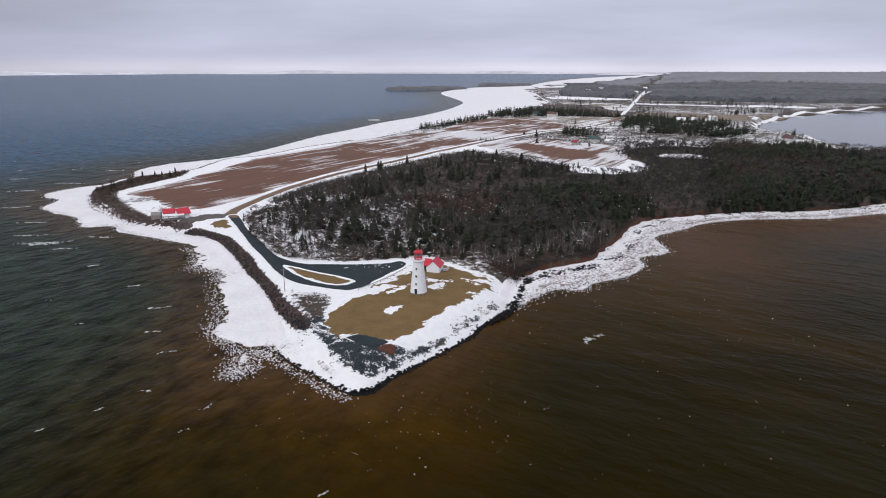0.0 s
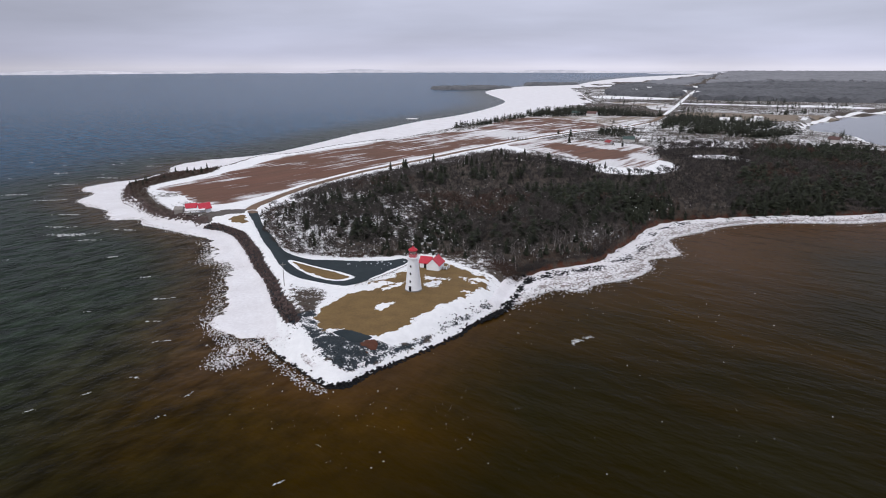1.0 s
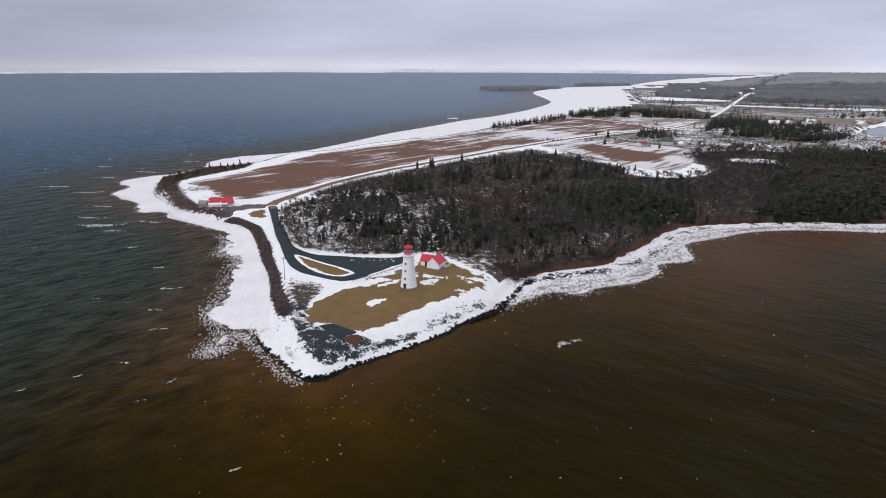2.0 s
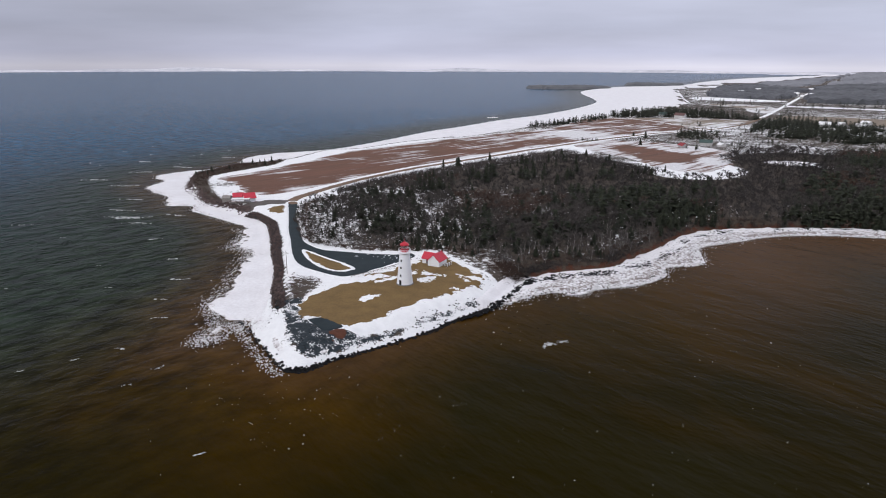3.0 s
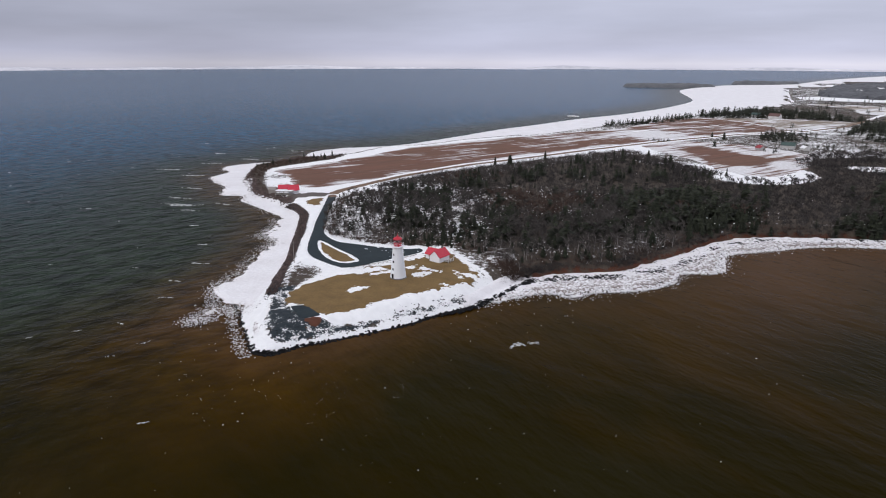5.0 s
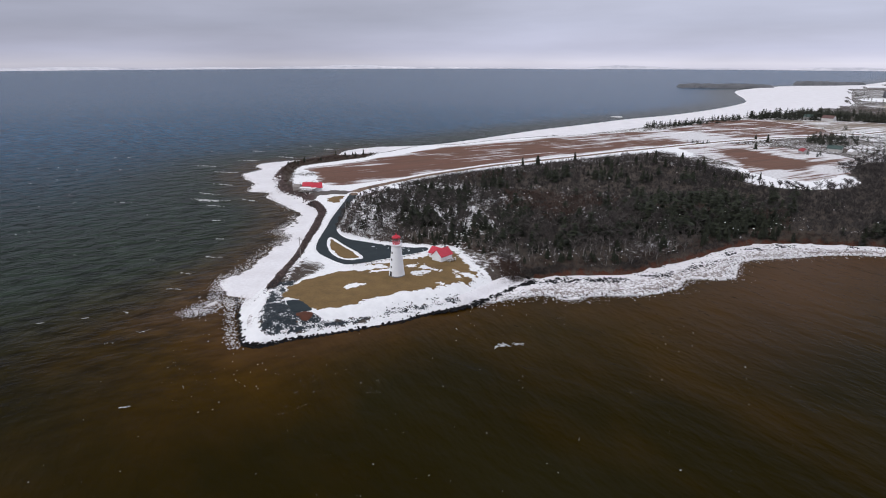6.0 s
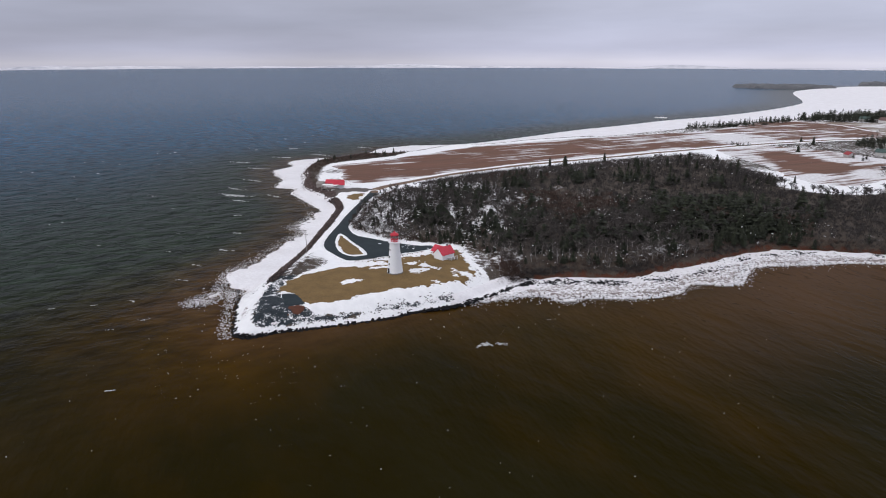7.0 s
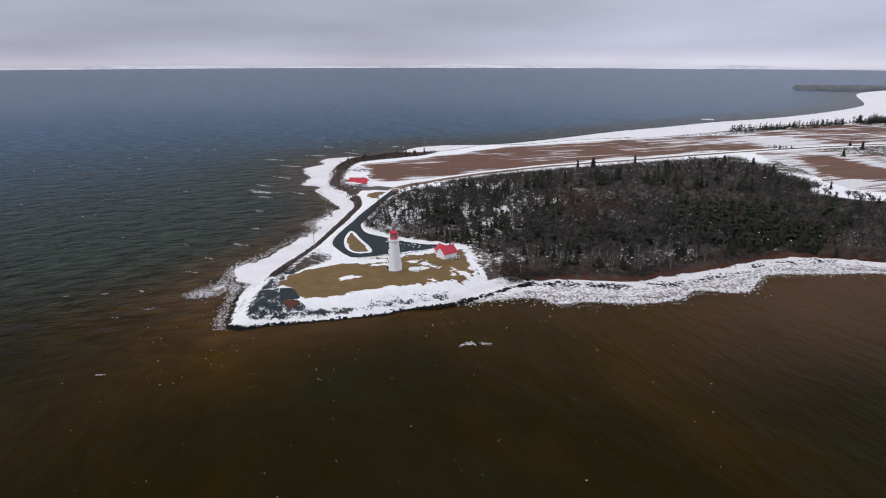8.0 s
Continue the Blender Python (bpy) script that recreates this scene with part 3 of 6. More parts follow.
red = bluff * 0.6
stone = np.maximum(np.maximum(soft(MX, MY, APRON, 3), soft(MX, MY, SPECKLE, 2)), soft(MX, MY, BERM, 1))
stone = np.maximum(stone, streak)
stone = np.maximum(stone, sstep(0.6, -0.2, GD) * sstep(300, 250, MY))
me = mesh("ground", np.column_stack([MX.ravel(), MY.ravel(), GZ.ravel()]), grid_tris(len(GX), len(GY)), GROUND, smooth=True)
floats(me, "snow", snow)
floats(me, "stone", stone)
floats(me, "red", red)
bm = bmesh.new()
bm.from_mesh(me)
bmesh.ops.delete(bm, geom=[v for v in bm.verts if math.hypot(v.co.x - 80, v.co.y - 20) > 4850 and v.co.z < 0.2], context="VERTS")
bm.to_mesh(me)
bm.free()
tagged(new("ground", me), "flat winter headland of brown earth under patchy snow", "ground", kind="structure")

# ---- sea ----
SX, SY = graded(-420, 420, 8.0, -4900, 5000, 1.08), graded(-60, 520, 8.0, -4900, 5000, 1.08)
WX, WY = np.meshgrid(SX, SY)
ice_d = area(WX, WY, ICE_LINE)
side = ((WX + 58) * 0.88 - (WY - 186) * 0.47)
silt = sstep(-75, 30, side + 25 * (fbm(WX, WY, 90, 21) - 0.5)) * sstep(520, 330, WY)
shallow = 0.50 * sstep(-32, -3, ice_d) * sstep(640, 560, WY) * (0.35 + 0.65 * sstep(40, 0, WX)) + 0.62 * sstep(-85, -10, ice_d) * sstep(90, 150, WX) * sstep(640, 560, WY)
chop = (0.17 + 0.52 * sstep(60, -120, side)) * (1 - 0.75 * sstep(400, 1500, np.hypot(WX - 80, WY)))
inlet = (WX > 300) & (WY > 560) & (WX * 0.9 + 600 > WY)
chop = np.where(inlet, 0.015, chop)
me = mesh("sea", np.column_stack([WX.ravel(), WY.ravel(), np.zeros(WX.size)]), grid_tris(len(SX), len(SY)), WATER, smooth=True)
floats(me, "calm", np.maximum(sstep(350, 1800, np.hypot(WX - 80, WY)), 28.0 * inlet))
floats(me, "silt", silt)
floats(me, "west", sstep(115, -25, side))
floats(me, "near", sstep(-80, -5, ice_d))
floats(me, "shallow", np.clip(shallow, 0, 1))
floats(me, "chop", chop)
# how far the offshore blue and its painted sky reflection reach
floats(me, "far_blue", 0.95 * sstep(150, 750, np.hypot(WX - 20, WY - 200)) * sstep(-20, -120, ice_d) * (1 - 0.6 * sstep(300, 700, WX) * (WX * 0.9 + 600 > WY)))
bm = bmesh.new()
bm.from_mesh(me)
bmesh.ops.delete(bm, geom=[v for v in bm.verts if math.hypot(v.co.x - 80, v.co.y - 20) > 4850], context="VERTS")
bm.to_mesh(me)
bm.free()
tagged(new("sea", me), "choppy grey-green sea turning silty brown round the point", "sea", kind="structure")

# far shore, a low snowy ridge along the horizon, haze grey painted into it
az = np.radians(np.arange(-80, 40.1, 0.25))
ridge = 6 + 26 * np.clip(fbm(np.degrees(az) * 10, az * 0, 55, 31, 4) * 1.5 - 0.4, 0, 1)
rows_v = []
for r0, k in ((4700, 0.0), (4740, 0.75), (4800, 1.0), (4880, 0.0)):
    rows_v.append(np.column_stack([80 + r0 * np.sin(az), 20 + r0 * np.cos(az), ridge * k - (0.3 if k == 0 else 0)]))
me = mesh("backdrop", np.vstack(rows_v), grid_tris(len(az), 4), FAR_HILL, smooth=True)
tagged(new("backdrop", me), "low snowy far shore along the horizon", "shore", kind="structure")


# ---- sheets that lie on the ground ----
def clip_grid(x0, y0, x1, y1, cell, field):
    """A grid cut where field(x, y) falls below 0."""
    xs, ys = np.arange(x0, x1 + cell, cell), np.arange(y0, y1 + cell, cell)
    gx, gy = np.meshgrid(xs, ys)
    f = field(gx, gy)
    f = np.where(np.abs(f) < 1e-4, 1e-4, f)
    pts, fv = np.column_stack([gx.ravel(), gy.ravel()]), f.ravel()
    tris = grid_tris(len(xs), len(ys))
    n_in = (fv[tris] > 0).sum(1)
    keep = [tris[n_in == 3]]
    new_pts, extra, edge_id = [], [], {}
    base = len(pts)

    def cut(a, b):
        key = (a, b) if a < b else (b, a)
        if key not in edge_id:
            s = fv[a] / (fv[a] - fv[b])
            edge_id[key] = base + len(new_pts)
            new_pts.append(pts[a] + s * (pts[b] - pts[a]))
        return edge_id[key]

    for t in tris[(n_in == 1) | (n_in == 2)]:
        t = [int(i) for i in t]
        ins = [fv[i] > 0 for i in t]
        if sum(ins) == 1:
            k = ins.index(True)
            a, b, c = t[k], t[(k + 1) % 3], t[(k + 2) % 3]
            extra.append((a, cut(a, b), cut(a, c)))
        else:
            k = ins.index(False)
            a, b, c = t[k], t[(k + 1) % 3], t[(k + 2) % 3]
            p, q = cut(a, b), cut(a, c)
            extra += [(p, b, c), (p, c, q)]
    if new_pts:
        pts = np.vstack([pts, new_pts])
        fv = np.concatenate([fv, np.zeros(len(new_pts))])
    tris = np.vstack(keep + ([np.array(extra)] if extra else []))
    used, inv = np.unique(tris, return_inverse=True)
    return pts[used], np.maximum(fv[used], 0), inv.reshape(-1, 3)


def sheet(name, bounds, cell, field, material, label, category, lift=0.08, thick=0.0, slope=0.3, lump=0.0, base=None, extra=None, kind="structure"):
    """A sheet on the ground, its edge tapering down into it."""
    p, f, tris = clip_grid(*bounds, cell, field)
    x, y = p[:, 0], p[:, 1]
    z = (base or height)(x, y) + np.minimum(lift, f * 1.0) - 0.02 + np.minimum(thick, f * slope)
    if lump:
        z = z + lump * (fbm(x, y, 4.0, 13, 3) - 0.4) * np.minimum(1, f * 0.5)
    me = mesh(name, np.column_stack([x, y, z]), tris, material, smooth=True)
    for k, fn in (extra or {}).items():
        floats(me, k, fn(x, y, f))
    return tagged(new(name, me), label, category, kind=kind)


def ragged(line, amp=1.0, size=4.0, seed=40):
    return lambda x, y: area(x, y, line) + amp * 2.6 * (fbm(x, y, size, seed, 5) - 0.5)


sheet("lawn", (-40, 188, 36, 284), 0.5, lambda x, y: area(x, y, LAWN_LINE) + 5.2 * (fbm(x, y, 4.5, 41, 5) - 0.5) + 2.6 * (fbm(x * 0.8 + y * 0.6, (y * 0.8 - x * 0.6) * 2.2, 2.0, 55, 3) - 0.5), LAWN, "dormant olive-brown mown lawn round the lighthouse", "lawn", 0.10)
sheet("parking_lot", (-122, 236, -2, 380), 0.8, lambda x, y: np.minimum(area(x, y, LOT) + 0.7 * (fbm(x, y, 3, 43) - 0.5), -area(x, y, ISLAND) + 0.6 * (fbm(x, y, 2, 44) - 0.5)), ASPHALT,
      "wet dark grey asphalt drive and parking lot", "parking lot", 0.10)
sheet("traffic_island", (-64, 245, -27, 276), 0.5, lambda x, y: area(x, y, ISLAND) - 1.0 + 0.6 * (fbm(x, y, 3, 44) - 0.5), LAWN, "brown grass traffic island ringed by snow", "traffic island", 0.16)
sheet("road", (-128, 360, 330, 1120), 1.6, lambda x, y: 3.3 - line_dist(x, y, ROAD) + 0.6 * (fbm(x, y, 5, 46) - 0.5), DIRT, "straight brown dirt road between snowy verges", "road", 0.12)
sheet("road", (300, 1080, 1120, 3000), 8.0, lambda x, y: 4.0 - line_dist(x, y, ROAD), SNOW, "snow-covered country road running inland", "road", 0.3)


TRACKS = [curve(p, False, 5) for p in ([(48, 985), (61, 996), (109, 1008), (147, 981), (179, 931), (221, 893)], [(30, 800), (56, 841), (97, 880), (120, 915)])]
for line in TRACKS:
    sheet("farm_track", (*(line.min(0) - 9), *(line.max(0) + 9)), 2.0, lambda x, y: 2.6 - line_dist(x, y, line) + 2.0 * (fbm(x, y, 12, 53) - 0.5), SNOW, "snow-filled farm track across the field", "track", 0.22)


def field_snow(x, y, f):
    return np.clip(0.365 + 0.2 * sstep(12, 0, f) + 0.05 * sstep(560, 700, y) + 0.45 * np.exp(-((x - 40) ** 2 + (y - 775) ** 2) / 1100) - 0.07 * sstep(560, 470, y), 0, 1)


sheet("field", (-214, 384, 208, 1015), 2.2, lambda x, y: np.minimum(area(x, y, FIELD) + 13 - 11 * sstep(-150, -180, x) + 8 * (fbm(x, y, 14, 47) - 0.5), line_dist(x, y, ROAD) - 7.5 + 3 * (fbm(x, y, 8, 52) - 0.5)), FIELD_RED, "ploughed red-brown field streaked with thin snow", "field", 0.10, extra={"snow": field_snow})
sheet("field", (45, 515, 208, 745), 2.2, lambda x, y: area(x, y, FIELD_EAST) + 9 + 12 * (fbm(x, y, 14, 48, 4) - 0.5), FIELD_RED, "small red-brown field half hidden by snow", "field", 0.10, extra={"snow": lambda x, y, f: 0.25 + 0.32 * sstep(10, -14, area(x, y, FIELD_BARE))})


def verge(x, y):
    d = line_dist(x, y, ROAD)
    return np.minimum(np.minimum(d - 3.6, 7.0 - d) + 1.5 * (fbm(x, y, 6, 49) - 0.5), np.minimum(area(x, y, LOT) * -1, sstep(372, 378, y) * 9 - 0.5))


sheet("snow_bank", (-130, 372, 260, 930), 1.5, verge, SNOW, "ploughed snow banks along the dirt road", "snow bank", 0.15, 0.4, 0.3, 0.3)


def lot_bank(x, y):
    d = -area(x, y, LOT)
    return np.minimum(np.minimum(d - 0.2, 1.7 - d + 3.2 * (fbm(x, y, 5, 50, 5) - 0.5)), np.minimum(inland(x, y) - 8, 372 - y))


sheet("snow_bank", (-122, 230, 2, 374), 0.7, lot_bank, SNOW, "white snow banks pushed up round the parking lot", "snow bank", 0.15, 0.35, 0.35, 0.25)
sheet("snow_bank", (-64, 245, -27, 276), 0.5, lambda x, y: np.minimum(area(x, y, ISLAND) - 0.1, 1.7 - area(x, y, ISLAND) + 1.9 * (fbm(x, y, 3, 45) - 0.5)), SNOW,
      "white snow rim round the traffic island", "snow bank", 0.12, 0.25, 0.4, 0.15)
for outline in ([(-13.4, 216.1), (-13.1, 220.2), (-8.2, 223.2), (-9.2, 217.0), (-11.3, 214.3)],
                [(1.4, 241.5), (3.2, 245.5), (6.5, 247.5), (8.6, 246.5), (8.0, 243.1), (5.0, 238.6)], [(0.9, 250.0), (2.0, 252.8), (5.0, 251.4), (6.2, 248.4), (3.4, 247.6)], [(6.8, 249.2), (9.6, 250.8), (11.4, 248.4), (8.8, 246.8)],
                [(14.5, 252.6), (19, 251.6), (26.5, 250.4), (25.5, 246.6), (20, 249.0)], [(17.0, 248.4), (19.6, 247.6), (23.2, 242.6), (20.6, 243.6)],
                [(-32, 222), (-29, 236), (-22, 242), (-13, 246), (-10, 243), (-17, 236), (-22, 232), (-27, 230)], [(-20, 246), (-14, 252), (-9, 253), (-12, 249)],
                [(-13, 259), (-9, 268), (-5, 272), (-3, 268), (-4, 262.5), (-8.2, 258)], [(-5.6, 249.6), (-1.5, 254), (-0.4, 249.3), (-3.2, 246.6)],
                [(-14, 236), (-10, 243), (-5, 246), (-7.5, 240), (-11, 236)], [(16.0, 234.6), (17.4, 236.2), (19.3, 235.8), (18.0, 234.2)],
                [(-5, 283.5), (-1, 286), (5, 279.3), (14.5, 270.3), (23.8, 261.2), (30, 255.5), (28, 253.6), (22.5, 258.5), (13.2, 267.3), (4, 276.3)]):
    o = curve(outline)
    x0, y0, x1, y1 = *o.min(0), *o.max(0)
    sheet("snow_patch", (x0 - 3, y0 - 3, x1 + 3, y1 + 3), 0.3, lambda x, y: area(x, y, o) - 0.35 + 4.9 * (fbm(x, y, 1.9, int(abs(x0) * 7), 5) - 0.5) + 3.0 * (fbm(x * 0.7 + y * 0.7, (y - x) * 1.5, 1.3, 57, 3) - 0.5), SNOW, "thin leftover snow patch on the brown lawn", "snow patch", 0.14, 0.05, 0.2, 0.04, kind="stuff")

scraps = np.column_stack([rng.normal(-18, 6, 30), rng.normal(269, 5, 30)])
sb = []
for cx, cy in scraps:
    sb.append((cx, cy, rng.uniform(0.08, 0.55), rng.uniform(0, 3)))


def scrap_field(x, y):
    best = np.full(np.shape(x), -9.0)
    for cx, cy, r, a in sb:
        u, v = (x - cx) * math.cos(a) + (y - cy) * math.sin(a), -(x - cx) * math.sin(a) + (y - cy) * math.cos(a)
        best = np.maximum(best, r - np.hypot(u * 0.6, v * 1.5))
    return best + 1.2 * (fbm(x, y, 1.5, 51) - 0.55)


sheet("snow_scraps", (-34, 252, -3, 282), 0.35, scrap_field, SNOW, "scraps of ploughed snow left on the wet asphalt", "snow scraps", 0.15, 0.1, 0.3, 0.05, kind="stuff")

# ---- ice along the shore ----
def ice_field(x, y):
    a = area(x, y, ICE_LINE)
    bay = np.maximum(sstep(345, 322, y) * sstep(205, 225, y), sstep(212, 200, y)) * (x < -35)
    a = a + 5.0 * (fbm(x, y, 9, 61, 4) - 0.5) - bay * sstep(22, 4, a) * (2.0 + 16.0 * np.maximum(fbm(x, y, 3.2, 64, 3) - 0.42, 0))
    a = a - (x > 14) * sstep(11, 1, a) * (0.8 + 13.0 * np.maximum(fbm(x, y, 2.6, 66, 3) - 0.43, 0))
    a = np.minimum(a, 0.5 - area(x, y, BERM) + 1.2 * (fbm(x, y, 2.5, 63) - 0.5))
    return np.minimum(a, 3.5 - 4.0 * sstep(36, 46, x) - area(x, y, LAND) + 2.0 * (fbm(x, y, 5, 62) - 0.5))


def sea_or_ground(x, y):
    return np.maximum(height(x, y), 0.0)


def thin_ice(x, y, f):
    a = area(x, y, ICE_LINE)
    bay = sstep(345, 322, y) * sstep(205, 225, y)
    return np.clip(0.40 * sstep(7, 0, a) + 0.12 * sstep(18, 3, a) * bay, 0, 0.75) * sstep(650, 560, y)


sheet("shore_ice", (-275, 160, -12, 722), 1.2, ice_field, ICE, "white ice foot frozen against the western beach and cape", "shore ice", 0.12, 0.5, 0.2, 0.5, sea_or_ground, {"thin": thin_ice})
sheet("shore_ice", (14, 216, 330, 440), 1.0, ice_field, ICE, "lumpy white ice foot under the eastern bluff", "shore ice", 0.12, 0.5, 0.2, 0.6, sea_or_ground, {"thin": lambda x, y, f: np.clip(0.46 * sstep(-6, -11, area(x, y, LAND)) + 0.30 * np.exp(-((area(x, y, LAND) + 6) / 1.6) ** 2), 0, 1) + 0.22 * sstep(9, 1, area(x, y, ICE_LINE))})
sheet("shore_ice", (-184, 721.5, 400, 2500), 7.0, lambda x, y: np.minimum(area(x, y, ICE_LINE), 12 - area(x, y, LAND)), ICE, "broad white sheet of ice filling the far bay", "shore ice", 0.4, 0.3, 0.1, 0.0, sea_or_ground, {"thin": lambda x, y, f: 0 * x})
sheet("shore_ice", (340, 2200, 1900, 4700), 25.0, lambda x, y: np.minimum(area(x, y, ICE_LINE), 30 - area(x, y, LAND)), ICE, "distant ice sheet along the coast", "shore ice", 0.6, 0.3, 0.1, 0.0, sea_or_ground, {"thin": lambda x, y, f: 0 * x})

INLET_LINE = curve(COAST_INLET[:10], False, 6)
sheet("snow_bank", (430, 690, 920, 1330), 3.0, lambda x, y: np.minimum(5.0 - line_dist(x, y, INLET_LINE) + 5 * (fbm(x, y, 20, 75) - 0.5), y - 700), SNOW, "thin white rim of snow along the inlet", "snow bank", 0.2, 0.3, 0.2, 0.0, sea_or_ground)

# far fields and woods
sheet("field", (90, 860, 330, 1070), 6.0, ragged(curve([(92, 1012), (160, 1030), (217, 1050), (290, 1030), (272, 985), (228, 922), (188, 884), (165, 985)]), 8, 40, 71), FIELD_PALE, "pale stubble field under thin snow", "field", 0.2,
      extra={"snow": lambda x, y, f: 0 * x + 0.45})
sheet("field", (300, 960, 620, 1180), 6.0, ragged(curve([(330, 1045), (365, 1140), (440, 1120), (520, 1085), (585, 1082), (500, 985), (420, 990), (375, 1010)]), 8, 40, 72), FIELD_PALE, "tawny stubble field beside the inlet", "field", 0.2,
      extra={"snow": lambda x, y, f: 0 * x + 0.22})
sheet("field", (230, 1060, 420, 1420), 8.0, ragged(curve([(262, 1395), (330, 1290), (322, 1200), (350, 1190), (395, 1330), (330, 1400)]), 8, 40, 73), FIELD_PALE, "thin-snowed field along the coast road", "field", 0.2,
      extra={"snow": lambda x, y, f: 0 * x + 0.55})


for outline in ([(1400, 2600), (1440, 2880), (1760, 3300), (1700, 2900), (1640, 2740)], [(427, 1378), (556, 1330), (700, 1296), (735, 1250), (690, 1240), (550, 1290), (420, 1340)], [(330, 2250), (560, 2300), (640, 2180), (520, 2120), (430, 2150), (340, 2130)], [(270, 1560), (330, 1620), (450, 1530), (420, 1480), (300, 1500)]):
    o = curve(outline)
    sheet("snow_field", (*(o.min(0) - 20), *(o.max(0) + 20)), 9.0, ragged(o, 10, 50, 74), SNOW, "open snow-covered field far inland", "snow field", 0.3, 0.2, 0.1)


def canopy(name, bounds, cell, line, low, high, label, seed, gaps=0.0, material=None):
    """Distant woodland seen as one rough roof of crowns."""
    p, f, tris = clip_grid(*bounds, cell, lambda x, y: area(x, y, line) + cell * 1.5 * (fbm(x, y, cell * 5, seed) - 0.5) - gaps * 400 * np.maximum(fbm(x * 0.45, y, 260, seed + 5, 2) - 0.62, 0))
    x, y = p[:, 0], p[:, 1]
    z = height(x, y) + np.where(f > 0, low + (high - low) * hash2(np.round(x), np.round(y), seed), 0.0)
    return tagged(new(name, mesh(name, np.column_stack([x, y, z]), tris, material or FAR_WOOD)), label, "woodland", kind="stuff")


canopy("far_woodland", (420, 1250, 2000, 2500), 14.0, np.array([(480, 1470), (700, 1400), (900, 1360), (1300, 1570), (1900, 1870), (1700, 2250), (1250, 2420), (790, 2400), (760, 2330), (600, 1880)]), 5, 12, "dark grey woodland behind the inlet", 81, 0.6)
# stands farther off take the colour with more haze painted in
canopy("far_woodland", (760, 1800, 3000, 4600), 22.0, np.array([(800, 2420), (1250, 2440), (1710, 2270), (1920, 1890), (3000, 2420), (3000, 4500), (1650, 4600), (1150, 3300)]), 5, 13, "woodland spreading to the horizon, haze put into its pale colour", 86, 1.2, HAZE_WOOD)
canopy("far_woodland", (2700, 2200, 4900, 4900), 60.0, np.array([(2980, 2420), (4700, 3150), (4400, 4200), (3200, 4700), (2980, 4500)]), 8, 16, "woodland at the far horizon, haze put into its pale colour", 82, 0.0, HAZE_WOOD)
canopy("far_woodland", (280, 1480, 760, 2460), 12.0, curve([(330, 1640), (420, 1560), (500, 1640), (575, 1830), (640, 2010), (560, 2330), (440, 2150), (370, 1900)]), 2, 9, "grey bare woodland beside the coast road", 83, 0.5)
canopy("far_woodland", (560, 2250, 1500, 4400), 25.0, curve([(600, 2440), (720, 2330), (1000, 3000), (1420, 4100), (1300, 3760), (900, 3000)]), 3, 9, "grey woodland along the far coast", 84, 0.0, HAZE_WOOD)
for outline, label in (([(-127, 2160), (-113, 2060), (3, 2080), (119, 2160), (90, 2215), (-20, 2230)], "low wooded island off the icy bay"), ([(177, 2400), (300, 2420), (383, 2510), (218, 2540)], "low wooded islet at the edge of the ice")):
    o = curve(outline)
    p, f, tris = clip_grid(*(o.min(0) - 10), *(o.max(0) + 10), 8.0, ragged(o, 6, 25, 85))
    z = np.where(f > 0, 0.5 + np.minimum(f * 0.5, 4) + 5.5 * hash2(np.round(p[:, 0]), np.round(p[:, 1]), 3) * (f > 3), -0.3)
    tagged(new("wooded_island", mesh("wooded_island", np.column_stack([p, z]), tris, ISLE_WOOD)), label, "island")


# ---- plants ----
def tube(a, b, ra, rb, n=3):
    """A tapered stick of n sides."""
    a, b = np.array(a, float), np.array(b, float)
    d = (b - a) / (np.linalg.norm(b - a) + 1e-9)
    u = np.cross(d, (0, 0, 1) if abs(d[2]) < 0.9 else (1, 0, 0))
    u /= np.linalg.norm(u)
    w = np.cross(d, u)
    ang = 2 * np.pi * np.arange(n) / n
    ring = np.outer(np.cos(ang), u) + np.outer(np.sin(ang), w)
    v = np.vstack([a + ra * ring, b + rb * ring])
    t = [(k, (k + 1) % n, n + (k + 1) % n) for k in range(n)] + [(k, n + (k + 1) % n, n + k) for k in range(n)]
    return v, np.array(t)


class Build:
    """Collects triangles with a material slot each."""

    def __init__(self):
        self.v, self.t, self.m, self.n = [], [], [], 0

    def add(self, v, t, slot=0):
        v, t = np.asarray(v, float), np.asarray(t, int)
        self.v.append(v)
        self.t.append(t + self.n)
        self.m.append(np.full(len(t), slot))
        self.n += len(v)

    def done(self):
        return np.vstack(self.v), np.vstack(self.t), np.concatenate(self.m)


